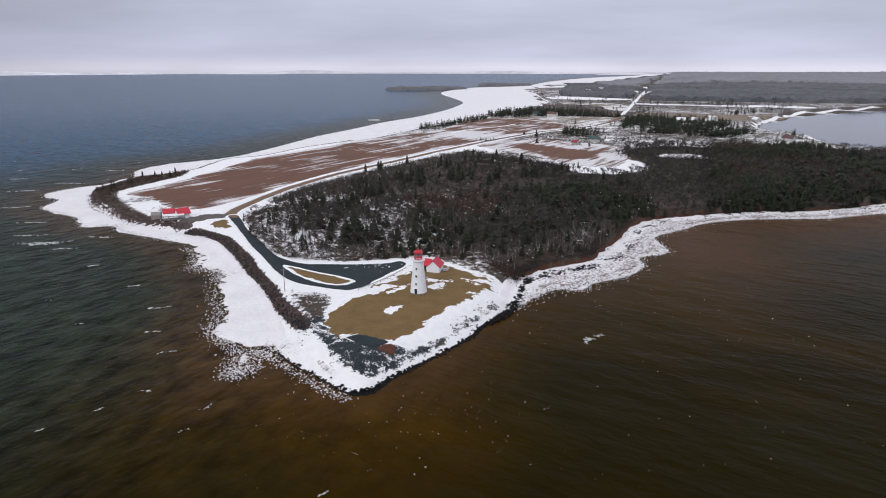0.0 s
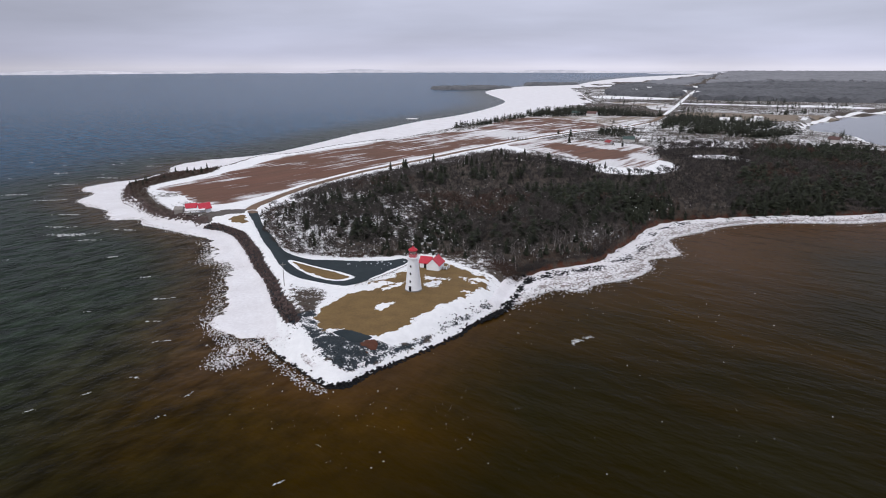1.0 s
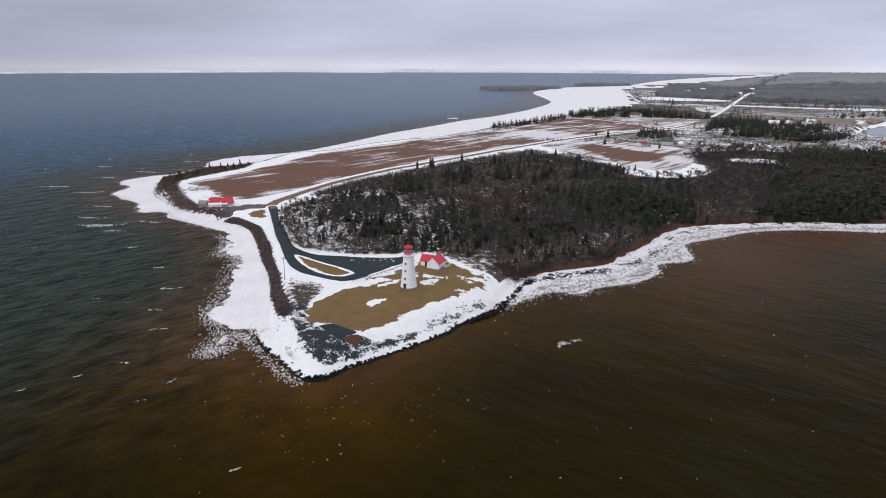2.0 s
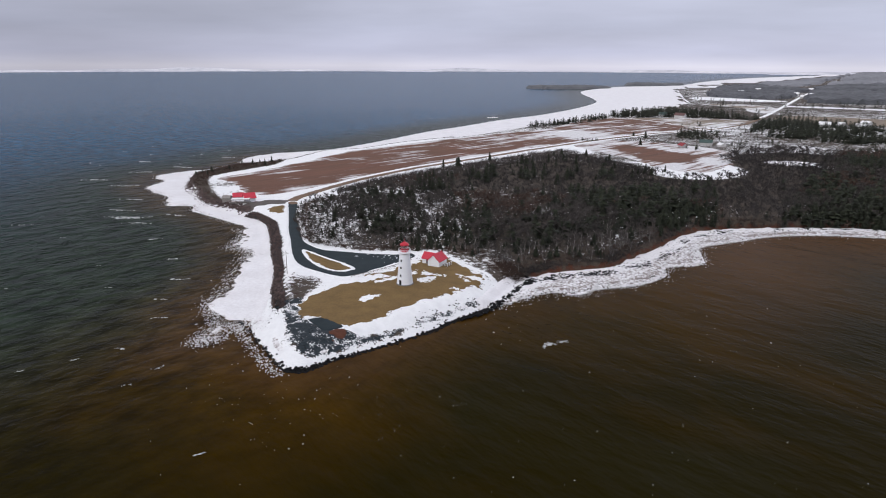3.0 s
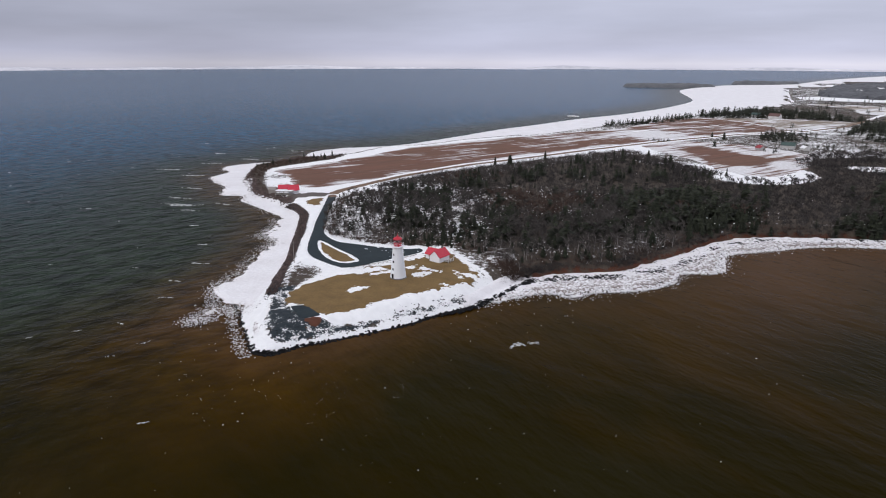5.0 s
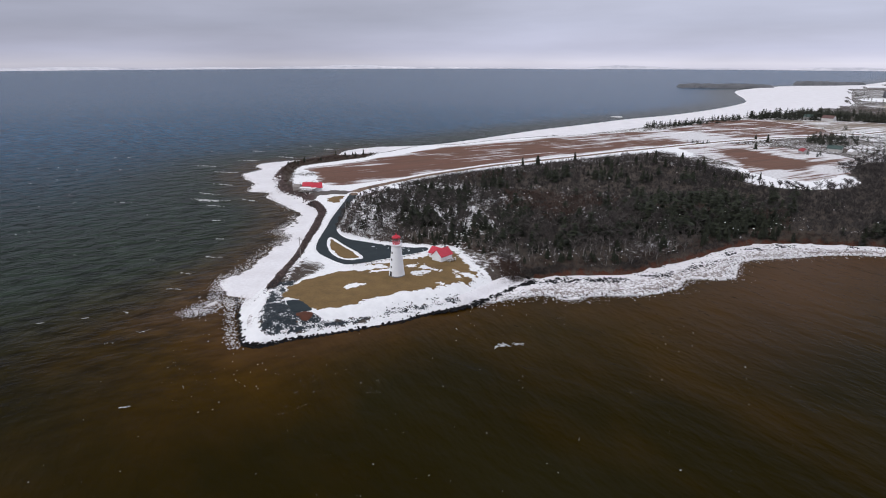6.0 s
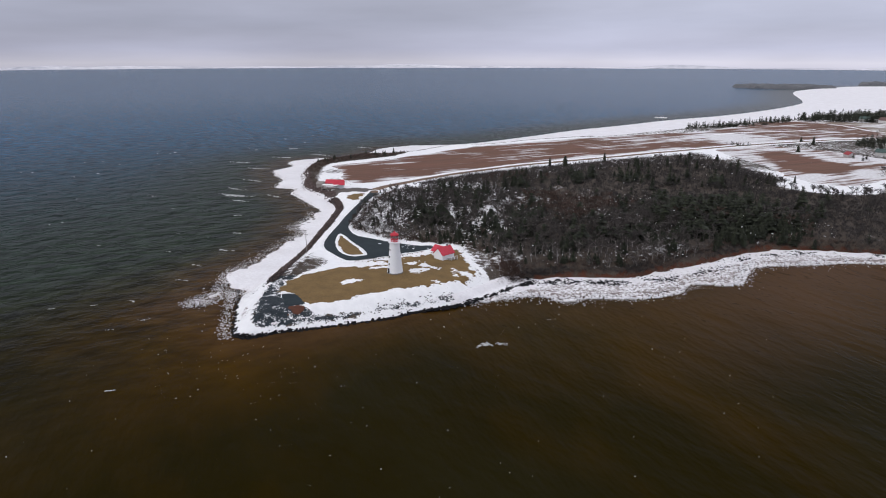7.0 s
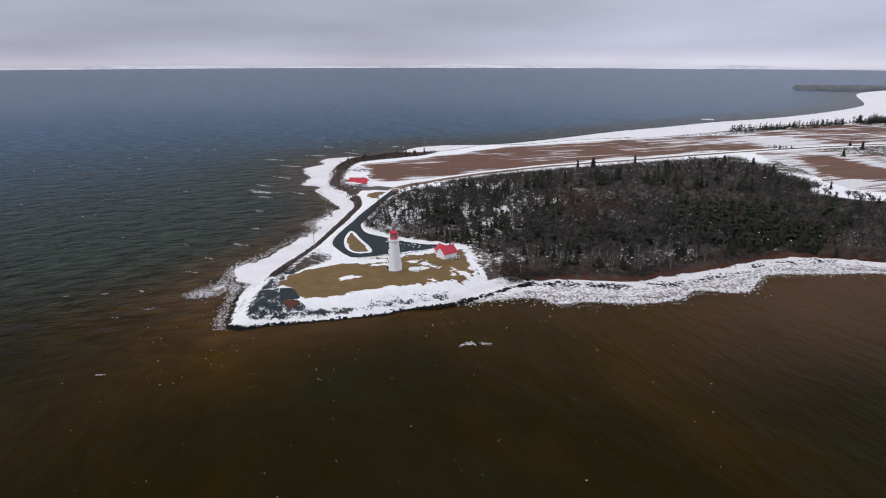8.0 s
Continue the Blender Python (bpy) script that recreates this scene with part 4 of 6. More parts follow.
def spruce(seed, whorls, limbs, fine=True):
    """A unit-high spruce: trunk in slot 0, boughs in slot 1."""
    r = np.random.default_rng(seed)
    b = Build()
    b.add(*tube((0, 0, -0.04), (0, 0, 0.97), 0.022, 0.004, 4), 0)
    width = r.uniform(0.24, 0.36)
    for k in range(whorls):
        z = 0.07 + 0.90 * (k + r.uniform(-0.2, 0.2)) / whorls
        rad = width * (1 - z) ** 0.7 * r.uniform(0.6, 1.2) + 0.014
        a0 = r.uniform(0, 6.28)
        for j in range(limbs):
            a = a0 + 6.283 * j / limbs + r.uniform(-0.3, 0.3)
            q = rad * r.uniform(0.65, 1.2)
            c, s = math.cos(a), math.sin(a)
            wd = 0.36 * q + 0.008
            root, tip = (0, 0, z + 0.05), (q * c, q * s, z - 0.28 * q + 0.01)
            mid = (0.55 * q * c, 0.55 * q * s, z + 0.01)
            l = (0.55 * q * c - wd * s, 0.55 * q * s + wd * c, z - 0.035)
            g = (0.55 * q * c + wd * s, 0.55 * q * s - wd * c, z - 0.035)
            if fine:
                b.add([root, l, mid, g, tip], [(0, 1, 2), (0, 2, 3), (1, 4, 2), (2, 4, 3)], 1)
            else:
                b.add([root, l, g, tip], [(0, 1, 3), (0, 3, 2)], 1)
    return b.done()


def bare_tree(seed, limbs, twigs, spread=0.34, stem=0.02, twig_w=0.010):
    """A unit-high leafless tree: wood in slot 0, fine twigs in slot 1."""
    r = np.random.default_rng(seed)
    b = Build()
    lean = r.normal(0, 0.05, 2)
    top = np.array([lean[0], lean[1], 0.86])
    b.add(*tube((0, 0, -0.04), top * 0.55, stem, stem * 0.6, 4), 0)
    b.add(*tube(top * 0.55, top, stem * 0.6, stem * 0.15, 3), 0)
    for k in range(limbs):
        s = r.uniform(0.28, 0.9)
        a = r.uniform(0, 6.28)
        length = spread * r.uniform(0.6, 1.15) * (1.15 - 0.5 * s)
        p0 = top * s
        p1 = p0 + length * np.array([math.cos(a), math.sin(a), r.uniform(0.35, 0.95)])
        b.add(*tube(p0, p1, stem * 0.42, stem * 0.12, 3), 0)
        for _ in range(twigs):
            u = r.uniform(0.25, 1.0)
            q0 = p0 + u * (p1 - p0)
            d = r.normal(0, 1, 3)
            d[2] = abs(d[2]) * 0.9 + 0.2
            d /= np.linalg.norm(d)
            q1 = q0 + d * r.uniform(0.08, 0.2)
            side = np.cross(d, r.normal(0, 1, 3))
            side *= twig_w / (np.linalg.norm(side) + 1e-9)
            b.add([q0 - side, q0 + side, q1], [(0, 1, 2)], 1)
    return b.done()


def shrub(seed, stems, twig_w=0.02):
    """A unit-high thicket of bare stems, all in slot 1."""
    r = np.random.default_rng(seed)
    b = Build()
    for _ in range(stems):
        a, q = r.uniform(0, 6.28), 0.55 * math.sqrt(r.uniform())
        p0 = np.array([q * math.cos(a), q * math.sin(a), -0.05])
        p1 = p0 * 1.35 + np.array([r.normal(0, 0.18), r.normal(0, 0.18), r.uniform(0.45, 1.0)])
        side = np.cross(p1 - p0, r.normal(0, 1, 3))
        side *= twig_w / np.linalg.norm(side)
        b.add([p0 - side, p0 + side, p1], [(0, 1, 2)], 1)
        for _ in range(3):
            u = r.uniform(0.3, 0.95)
            q0 = p0 + u * (p1 - p0)
            q1 = q0 + np.array([r.normal(0, 0.16), r.normal(0, 0.16), r.uniform(0.02, 0.22)])
            b.add([q0 - side * 0.8, q0 + side * 0.8, q1], [(0, 1, 2)], 1)
    return b.done()


def scatter(name, models, at, sizes, mats, label, category, stretch=(0.85, 1.2), ground=None):
    """Many plants joined into one object."""
    vs, ts, ms, n = [], [], [], 0
    z = (ground or height)(at[:, 0], at[:, 1])
    for (x, y), zz, s in zip(at, z, sizes):
        v, t, m = models[rng.integers(len(models))]
        a = rng.uniform(0, 6.28)
        c, sn = math.cos(a), math.sin(a)
        w = s * rng.uniform(*stretch)
        vs.append(np.column_stack([x + w * (c * v[:, 0] - sn * v[:, 1]), y + w * (sn * v[:, 0] + c * v[:, 1]), zz + s * v[:, 2]]))
        ts.append(t + n)
        ms.append(m)
        n += len(v)
    return tagged(new(name, mesh(name, np.vstack(vs), np.vstack(ts), mats, np.concatenate(ms))), label, category, kind="stuff")


def spots(line, gap, keep, seed):
    """Places on a shaken grid within an outline."""
    r = np.random.default_rng(seed)
    x0, y0, x1, y1 = *line.min(0), *line.max(0)
    gx, gy = np.meshgrid(np.arange(x0, x1, gap), np.arange(y0, y1, gap))
    p = np.column_stack([gx.ravel(), gy.ravel()]) + r.uniform(-0.7, 0.7, (gx.size, 2)) * gap
    p = p[inside(p[:, 0], p[:, 1], line)]
    return p[r.uniform(size=len(p)) < keep(p[:, 0], p[:, 1])]


def split_model(name, model, mats):
    """The two slots of a model as two meshes."""
    v, t, m = model
    out = []
    for slot, suffix in ((0, "trunk"), (1, "crown")):
        tt = t[m == slot]
        used, inv = np.unique(tt, return_inverse=True)
        out.append(mesh(name + "_" + suffix, v[used], inv.reshape(-1, 3), mats[slot]))
    return out


def tree_thing(name, meshes, x, y, size, turn, label, group, wide=1.0):
    ob = thing(name, pose(x, y, float(height(x, y)), 0, 0, turn) @ Matrix.Diagonal((size * wide, size * wide, size, 1)), label, "tree", group)
    for kind, me in zip(("trunk", "crown"), meshes):
        p = new(kind, me)
        p.parent = ob
    return ob


def rock_model(seed):
    r = np.random.default_rng(seed)
    bm = bmesh.new()
    bmesh.ops.create_icosphere(bm, subdivisions=1, radius=0.55)
    v = np.array([tuple(q.co) for q in bm.verts]) * r.uniform(0.72, 1.25, (len(bm.verts), 1)) * np.array([r.uniform(0.9, 1.3), r.uniform(0.8, 1.1), r.uniform(0.6, 0.85)])
    t = np.array([[q.index for q in f.verts] for f in bm.faces])
    bm.free()
    return v, t, np.zeros(len(t), int)


def floe_model(seed):
    r = np.random.default_rng(seed)
    n = int(r.integers(5, 8))
    a = 6.283 * (np.arange(n) + r.uniform(-0.3, 0.3, n)) / n
    q = r.uniform(0.36, 0.6, n)
    top = np.column_stack([q * np.cos(a), q * np.sin(a), r.uniform(0.18, 0.32, n)])
    low = np.column_stack([1.08 * q * np.cos(a), 1.08 * q * np.sin(a), np.full(n, -0.12)])
    v = np.vstack([top, low, [(0, 0, 0.31)]])
    t = [(k, (k + 1) % n, 2 * n) for k in range(n)] + [(n + k, n + (k + 1) % n, (k + 1) % n) for k in range(n)] + [(n + k, (k + 1) % n, k) for k in range(n)]
    return v, np.array(t), np.zeros(len(t), int)


CLUMPS = [floe_model(480 + k) for k in range(5)]
SPRUCE_FINE = [spruce(100 + k, 13, 8) for k in range(6)]
SPRUCE_LIGHT = [spruce(120 + k, 9, 6, False) for k in range(6)]
SPRUCE_FAR = [spruce(140 + k, 6, 5, False) for k in range(7)]
BARE_FINE = [bare_tree(160 + k, 13, 20, 0.36) for k in range(6)]
BARE_LIGHT = [bare_tree(180 + k, 8, 12, 0.42, 0.020, 0.017) for k in range(6)]
THICKET = [shrub(200 + k, 26) for k in range(5)]
BRUSH = [shrub(220 + k, 13, 0.034) for k in range(6)]



def clearing(x, y):
    ok = np.ones(np.shape(x), bool)
    for cx, cy, r in CLEARINGS:
        ok &= ((x - cx) / 1.6) ** 2 + (y - cy) ** 2 > r * r
    return ok


wp = spots(WOOD, 3.3, lambda x, y: (0.98 - 0.42 * sstep(0.50, 0.62, fbm(x, y, 22, 302, 2)) * (0.45 + 0.55 * sstep(60, -20, x)) * sstep(180, 120, x)) * clearing(x, y), 301)
edge_in = area(wp[:, 0], wp[:, 1], WOOD)
patchy = fbm(wp[:, 0], wp[:, 1], 38, 303, 3)
east = sstep(0, 120, wp[:, 0])
far_east = sstep(-8, 24, wp[:, 0] - 186 - 0.42 * (wp[:, 1] - 439))
brush = np.maximum(sstep(395, 430, wp[:, 1]) * (1 - far_east) * sstep(-45, 0, wp[:, 0]), sstep(128, 150, wp[:, 0]) * (1 - far_east))
stand = np.zeros(len(wp))
for cx, cy, rx, ry, amount in ((-37, 322, 14, 13, 0.5), (-51, 386, 17, 18, 0.5), (-41, 430, 18, 20, 0.6), (45, 300, 28, 13, 0.5), (-7, 291, 13, 7, 0.5), (21, 489, 13, 12, 0.45),
                               (-9, 482, 12, 12, 0.5), (99, 388, 36, 46, 0.95), (62, 325, 26, 20, 0.35), (25, 360, 20, 20, 0.25), (75, 500, 9, 9, 0.4)):
    stand = np.maximum(stand, amount * np.exp(-(((wp[:, 0] - cx) / rx) ** 2 + ((wp[:, 1] - cy) / ry) ** 2) ** 1.5))
p_spruce = 0.05 + 0.26 * sstep(0.48, 0.58, patchy) * (1 - brush) + far_east * (0.18 + 0.45 * sstep(0.42, 0.58, patchy))
p_spruce = np.clip(p_spruce * (1 - 0.8 * brush) * (1 - 0.4 * sstep(0, -40, wp[:, 0])) + stand * (0.6 + 0.4 * sstep(0.38, 0.5, patchy)), 0, 0.92)
dice = rng.uniform(size=len(wp))
is_spruce = dice < p_spruce
is_thicket = ~is_spruce & (rng.uniform(size=len(wp)) < 0.40 - 0.25 * east + 0.40 * brush)
is_bare = ~is_spruce & ~is_thicket
tall = (3.6 + 2.8 * sstep(0, 35, edge_in) + 1.6 * east) * (1 - 0.38 * brush * ~is_spruce * sstep(6, 22, edge_in)) * (1 + 0.30 * stand * is_spruce) * rng.uniform(0.6, 1.45, len(wp))
front = (edge_in < 16) & (wp[:, 1] < 405) & (wp[:, 0] > -104) & (wp[:, 0] < 180)
spruce_meshes = [split_model("spruce", m, (BARK, SPRUCE)) for m in SPRUCE_FINE]
bare_meshes = [split_model("bare_tree", m, (PALE_BARK, TWIG)) for m in BARE_FINE]
single_s = np.flatnonzero(front & is_spruce)[:170]
single_b = np.flatnonzero(front & is_bare)
single_b = single_b[:: max(1, len(single_b) // 170)][:170]
for i in single_s:
    tree_thing("spruce_tree", spruce_meshes[rng.integers(6)], *wp[i], tall[i] * rng.uniform(0.55, 0.95), rng.uniform(0, 360), "dark green spruce at the edge of the wood", "spruces of the wood edge", rng.uniform(1.0, 1.5))
for i in single_b:
    tree_thing("bare_tree", bare_meshes[rng.integers(6)], *wp[i], tall[i] * 1.05, rng.uniform(0, 360), "leafless grey-barked tree at the edge of the wood", "bare trees of the wood edge", rng.uniform(0.9, 1.3))
rest = np.ones(len(wp), bool)
rest[single_s] = False
rest[single_b] = False
k = rest & is_spruce
scatter("woodland_spruces", SPRUCE_LIGHT, wp[k], tall[k] * (1 + 0.25 * far_east[k]) * rng.uniform(0.55, 1.15, k.sum()), (BARK, SPRUCE), "dense dark spruces filling the wood", "woodland", (1.15, 1.9))
tint = fbm(wp[:, 0], wp[:, 1], 30, 309, 3) + rng.normal(0, 0.05, len(wp))
k = rest & is_bare & (brush > 0.5)
scatter("woodland_bare_trees", BARE_LIGHT, wp[k], tall[k], (BARK, TWIG_DARK), "low dark alders on the back of the wood", "woodland", (0.95, 1.4))
k = rest & is_bare & (brush <= 0.5) & (tint <= 0.60)
scatter("woodland_bare_trees", BARE_LIGHT, wp[k], tall[k], (BARK, TWIG), "leafless grey-brown trees filling the wood", "woodland", (0.95, 1.4))
k = rest & is_bare & (brush <= 0.5) & (tint > 0.60)
scatter("woodland_bare_trees", BARE_LIGHT, wp[k], tall[k], (BARK, TWIG_RED), "leafless reddish-brown trees mixed into the wood", "woodland", (0.95, 1.4))
for low_brush, twig, label in ((True, TWIG_DARK, "dark alder bushes on the back of the wood"), (False, TWIG, "bare grey bushes under the trees")):
    k = is_thicket & (edge_in > 9) & ((brush > 0.5) == low_brush)
    scatter("woodland_thicket", BRUSH, wp[k], rng.uniform(1.3, 2.8, k.sum()), (BARK, twig), label, "thicket", (0.9, 1.6))
rim = spots(WOOD, 2.0, lambda x, y: 0.8 * (area(x, y, WOOD) < 7) * (y < 390), 307)
scatter("russet_thicket", THICKET, rim, rng.uniform(0.9, 2.2, len(rim)), (BARK, TWIG_RED), "russet-brown bushes along the edge of the wood", "thicket", (0.9, 1.6))
under = spots(WOOD, 3.6, lambda x, y: (0.62 + 0.1 * sstep(-30, 60, x)) * (1 - 0.6 * sstep(0.50, 0.62, fbm(x, y, 22, 302, 2)) * sstep(180, 120, x)), 305)
back = (under[:, 1] > 412) & (under[:, 0] > -25) | (under[:, 0] > 138)
scatter("undergrowth", BRUSH, under[back], rng.uniform(0.8, 1.9, back.sum()), (BARK, TWIG_DARK), "dark brushwood on the floor of the wood", "undergrowth", (0.9, 1.6))
scatter("undergrowth", BRUSH, under[~back], rng.uniform(0.7, 1.7, (~back).sum()), (BARK, TWIG), "tawny grey brushwood on the floor of the wood", "undergrowth", (0.9, 1.6))

# snow caught in the brushwood
def drifted(x, y):
    amount = 0.38 * sstep(0.50, 0.62, fbm(x, y, 24, 315, 3)) * (1 - 0.9 * sstep(395, 430, y) * sstep(-50, 0, x))
    for cx, cy, r in DRIFTS:
        amount = amount + 0.55 * np.exp(-((x - cx) ** 2 + (y - cy) ** 2) / r ** 2)
    return np.clip(amount, 0, 0.8) * sstep(0.40, 0.55, fbm(x, y, 7, 318, 2)) * (x < 190) * (area(x, y, WOOD) > 3)


cl = spots(WOOD, 1.5, drifted, 316)
scatter("snow_clumps", CLUMPS, cl, 0.16 + 0.36 * rng.uniform(size=len(cl)) ** 2, (SNOW,), "white clumps of snow caught in the brushwood", "snow clumps", (0.9, 2.0), lambda x, y: height(x, y) + 0.4 + 3.4 * hash2(np.round(x * 3), np.round(y * 3), 5))

cp = (rng.uniform(size=len(wp)) < 0.03 + 0.6 * np.clip(drifted(wp[:, 0], wp[:, 1]) + 0.5 * sstep(0.52, 0.60, fbm(wp[:, 0], wp[:, 1], 16, 319, 2)), 0, 1)) & (wp[:, 0] > -95) & (wp[:, 0] < 125) & (wp[:, 1] < 420) & (brush < 0.5)
pick = wp[cp] + rng.normal(0, 0.5, (cp.sum(), 2))
top = height(wp[cp, 0], wp[cp, 1]) + tall[cp] * rng.uniform(0.35, 0.8, cp.sum())
scatter("crown_snow", CLUMPS, pick, 0.18 + 0.42 * rng.uniform(size=cp.sum()) ** 2, (SNOW,), "lumps of snow lying on spruce boughs and twigs", "snow clumps", (0.8, 1.8), lambda x, y: top)

# brushwood thinning out from the wood to the dirt road
gp = spots(GAP, 2.4, lambda x, y: (area(x, y, WOOD) < 4) * (0.9 - 0.55 * sstep(10, 26, -area(x, y, WOOD))) * (line_dist(x, y, ROAD) > 8.5), 306)
scatter("roadside_brush", BRUSH, gp, rng.uniform(1.5, 3.4, len(gp)), (BARK, TWIG), "grey brushwood between the wood and the dirt road", "brush", (1.0, 1.7))

# taller spruces in twos and threes over the brush at the back of the wood
for cx, cy in ((-42, 429), (-45, 456), (-5, 460), (46, 463), (54, 487), (12, 545), (-34, 520), (-45, 399), (80, 494), (20, 500)):
    for _ in range(rng.integers(2, 4)):
        x, y = np.array((cx, cy)) + rng.normal(0, 2.6, 2)
        tree_thing("spruce_tree", spruce_meshes[rng.integers(6)], x, y, rng.uniform(6.0, 10.0), rng.uniform(0, 360), "tall dark spruce rising over low brush", "spruces over the brush", rng.uniform(1.0, 1.4))

# tall spruces that stand out along the road side of the wood
back_line = curve([(-58, 460), (-21, 508), (4, 549), (37, 580), (66, 565), (106, 525)], False, 8)
LONE = [(41.8, 597.7), (63, 598.9), (82.2, 570.9), (123.4, 533.7), (-16.6, 557), (-48, 517), (35, 596), (115.6, 699), (113.5, 781), (125, 762)]
for i in range(38):
    x, y = LONE[i] if i < len(LONE) else back_line[rng.integers(len(back_line))] + rng.normal(0, 5.0, 2) + np.array([7, -11])
    tree_thing("spruce_tree", spruce_meshes[rng.integers(6)], x, y, rng.uniform(4.5, 9.0) if i >= len(LONE) else rng.uniform(5.5, 8.5), rng.uniform(0, 360), "tall dark spruce beside the dirt road", "roadside spruces", rng.uniform(0.95, 1.3))

# scrub on the cape, shrubs by the berm, bluff scrub
cp = spots(CAPE, 2.4, lambda x, y: 0.25 + 0.7 * sstep(395, 425, y), 311)
scatter("cape_scrub", THICKET, cp, rng.uniform(0.8, 2.2, len(cp)), (BARK, TWIG_RED), "dark bare scrub on the windy cape", "scrub", (1.0, 1.8))
for x, y in spots(CAPE, 9.0, lambda x, y: 0.55 * (y > 440), 312):
    tree_thing("spruce_tree", spruce_meshes[rng.integers(6)], x, y, rng.uniform(3.0, 5.5), rng.uniform(0, 360), "stunted wind-bent spruce on the cape", "cape spruces", 1.1)
sp = spots(SHRUBS, 1.2, lambda x, y: 0.85 * (fbm(x, y, 5, 314, 3) > 0.44), 313)
scatter("berm_shrubs", THICKET, sp, rng.uniform(0.3, 0.75, len(sp)), (BARK, TWIG_RED), "low bare shrubs in the snow behind the rocks", "shrubs", (1.0, 1.8))
bluff_line = curve([(37.5, 262), (42, 271), (47, 278), (53.5, 283.5), (65, 290), (76.5, 297), (81, 304), (91, 320), (105, 343), (112, 357), (130, 376), (171, 391), (209, 399), (246, 401), (303, 423)], False, 8)
low = np.vstack([np.array([40, 262]) + rng.normal(0, 1.8, (90, 2)), np.array([31, 270]) + rng.normal(0, 4.0, (170, 2))])
low = np.vstack([low, np.array([36.5, 265]) + rng.normal(0, 1, (330, 2)) * np.array([2.6, 4.0])])
low = low[inland(low[:, 0], low[:, 1]) > 0.3]
scatter("low_scrub", THICKET, low, rng.uniform(0.35, 1.2, len(low)), (BARK, TWIG_RED), "low russet scrub where the lawn meets the bluff", "scrub", (1.2, 2.2))
bp = np.vstack([bluff_line[rng.integers(len(bluff_line), size=1200)] + rng.normal(0, 1.3, (1200, 2)) + np.array([-0.2, 0.4]), np.array([60, 285]) + rng.normal(0, 3.0, (4, 2))])
bp = bp[inland(bp[:, 0], bp[:, 1]) > 0.8]
scatter("bluff_scrub", BRUSH, bp, rng.uniform(0.5, 1.5, len(bp)), (BARK, TWIG_DARK), "dark bare scrub hanging over the red bluff", "scrub", (1.0, 1.8))

# stands of trees farther inland
for line, gap, low, high, seed, label in (
        ([(100, 1090), (203, 1180), (306, 1088), (296, 1045), (217, 1060), (160, 1042), (122, 1022), (98, 1030)], 6.0, 6, 11, 321, "row of dark spruces across the fields"),
        ([(255, 870), (318, 1033), (377, 1003), (412, 983), (413, 858), (401, 809), (336, 755), (293, 790), (262, 820)], 6.0, 6, 11, 322, "dark spruce stand by the farmsteads"),
        ([(-14, 868), (24, 918), (90, 1048), (80, 966), (28, 883), (-4, 847)], 5.0, 4, 8, 323, "windblown spruces along the low cliff"),
        ([(160, 792), (178, 842), (212, 832), (200, 764), (168, 762)], 4.5, 4, 8, 324, "dark trees sheltering a farmstead"),
        ([(157, 682), (163, 690), (172, 684), (170, 668), (162, 670)], 3.2, 2, 5, 330, "dark shrubs beside the red barn"),
        ([(195, 720), (225, 740), (262, 735), (250, 712), (215, 706)], 6.0, 3, 7, 331, "scattered trees on the snowy farmland"),
        ([(190, 655), (225, 690), (300, 690), (400, 670), (470, 640), (440, 615), (345, 630), (275, 652), (221, 657)], 6.0, 5, 8, 325, "thin wood of bare trees beyond the spruces"),
        ([(430, 1370), (556, 1316), (700, 1283), (690, 1260), (550, 1290), (428, 1345)], 14.0, 5, 9, 326, "hedge trees along a snowy track"),
        ([(400, 735), (440, 745), (440, 800), (415, 790)], 10.0, 4, 8, 327, "few trees on the inlet's point"),
        ([(480, 1080), (560, 1120), (600, 1140), (560, 1150), (470, 1110)], 10.0, 5, 9, 328, "trees along the inlet's shore"),
        ([(52, 719), (62, 726), (74, 720), (66, 712)], 3.0, 1.5, 4, 329, "bushes beside the dirt road")):
    o = curve(line)
    pp = spots(o, gap, lambda x, y: 0.35 + 0.6 * sstep(0.36, 0.48, fbm(x, y, 34, seed, 2)), seed)
    scatter("distant_trees", BARE_LIGHT if "thin wood" in label else SPRUCE_FAR, pp, low * 0.55 + (high * 1.05 - low * 0.55) * rng.uniform(size=len(pp)) ** 1.4, (BARK, TWIG if "thin wood" in label else SPRUCE), label, "trees", (1.2, 2.3))
hp = np.column_stack([rng.uniform(180, 470, 160), rng.uniform(690, 960, 160)])
hp = hp[(area(hp[:, 0], hp[:, 1], LAND) > 5) & (line_dist(hp[:, 0], hp[:, 1], ROAD) > 9)]
sp2 = np.column_stack([rng.uniform(260, 760, 520), rng.uniform(1060, 1750, 520)])
sp2 = sp2[(area(sp2[:, 0], sp2[:, 1], LAND) > 8) & (line_dist(sp2[:, 0], sp2[:, 1], ROAD) > 14) & (fbm(sp2[:, 0], sp2[:, 1], 90, 333, 2) > 0.48)]
scatter("distant_trees", SPRUCE_FAR, sp2, rng.uniform(4, 9, len(sp2)), (BARK, SPRUCE), "scattered trees along far fields and the coast road", "trees", (1.2, 1.9))
scatter("distant_trees", SPRUCE_FAR, hp, rng.uniform(2.5, 7, len(hp)), (BARK, SPRUCE), "scattered trees on the snowy farmland", "trees", (1.1, 1.6))


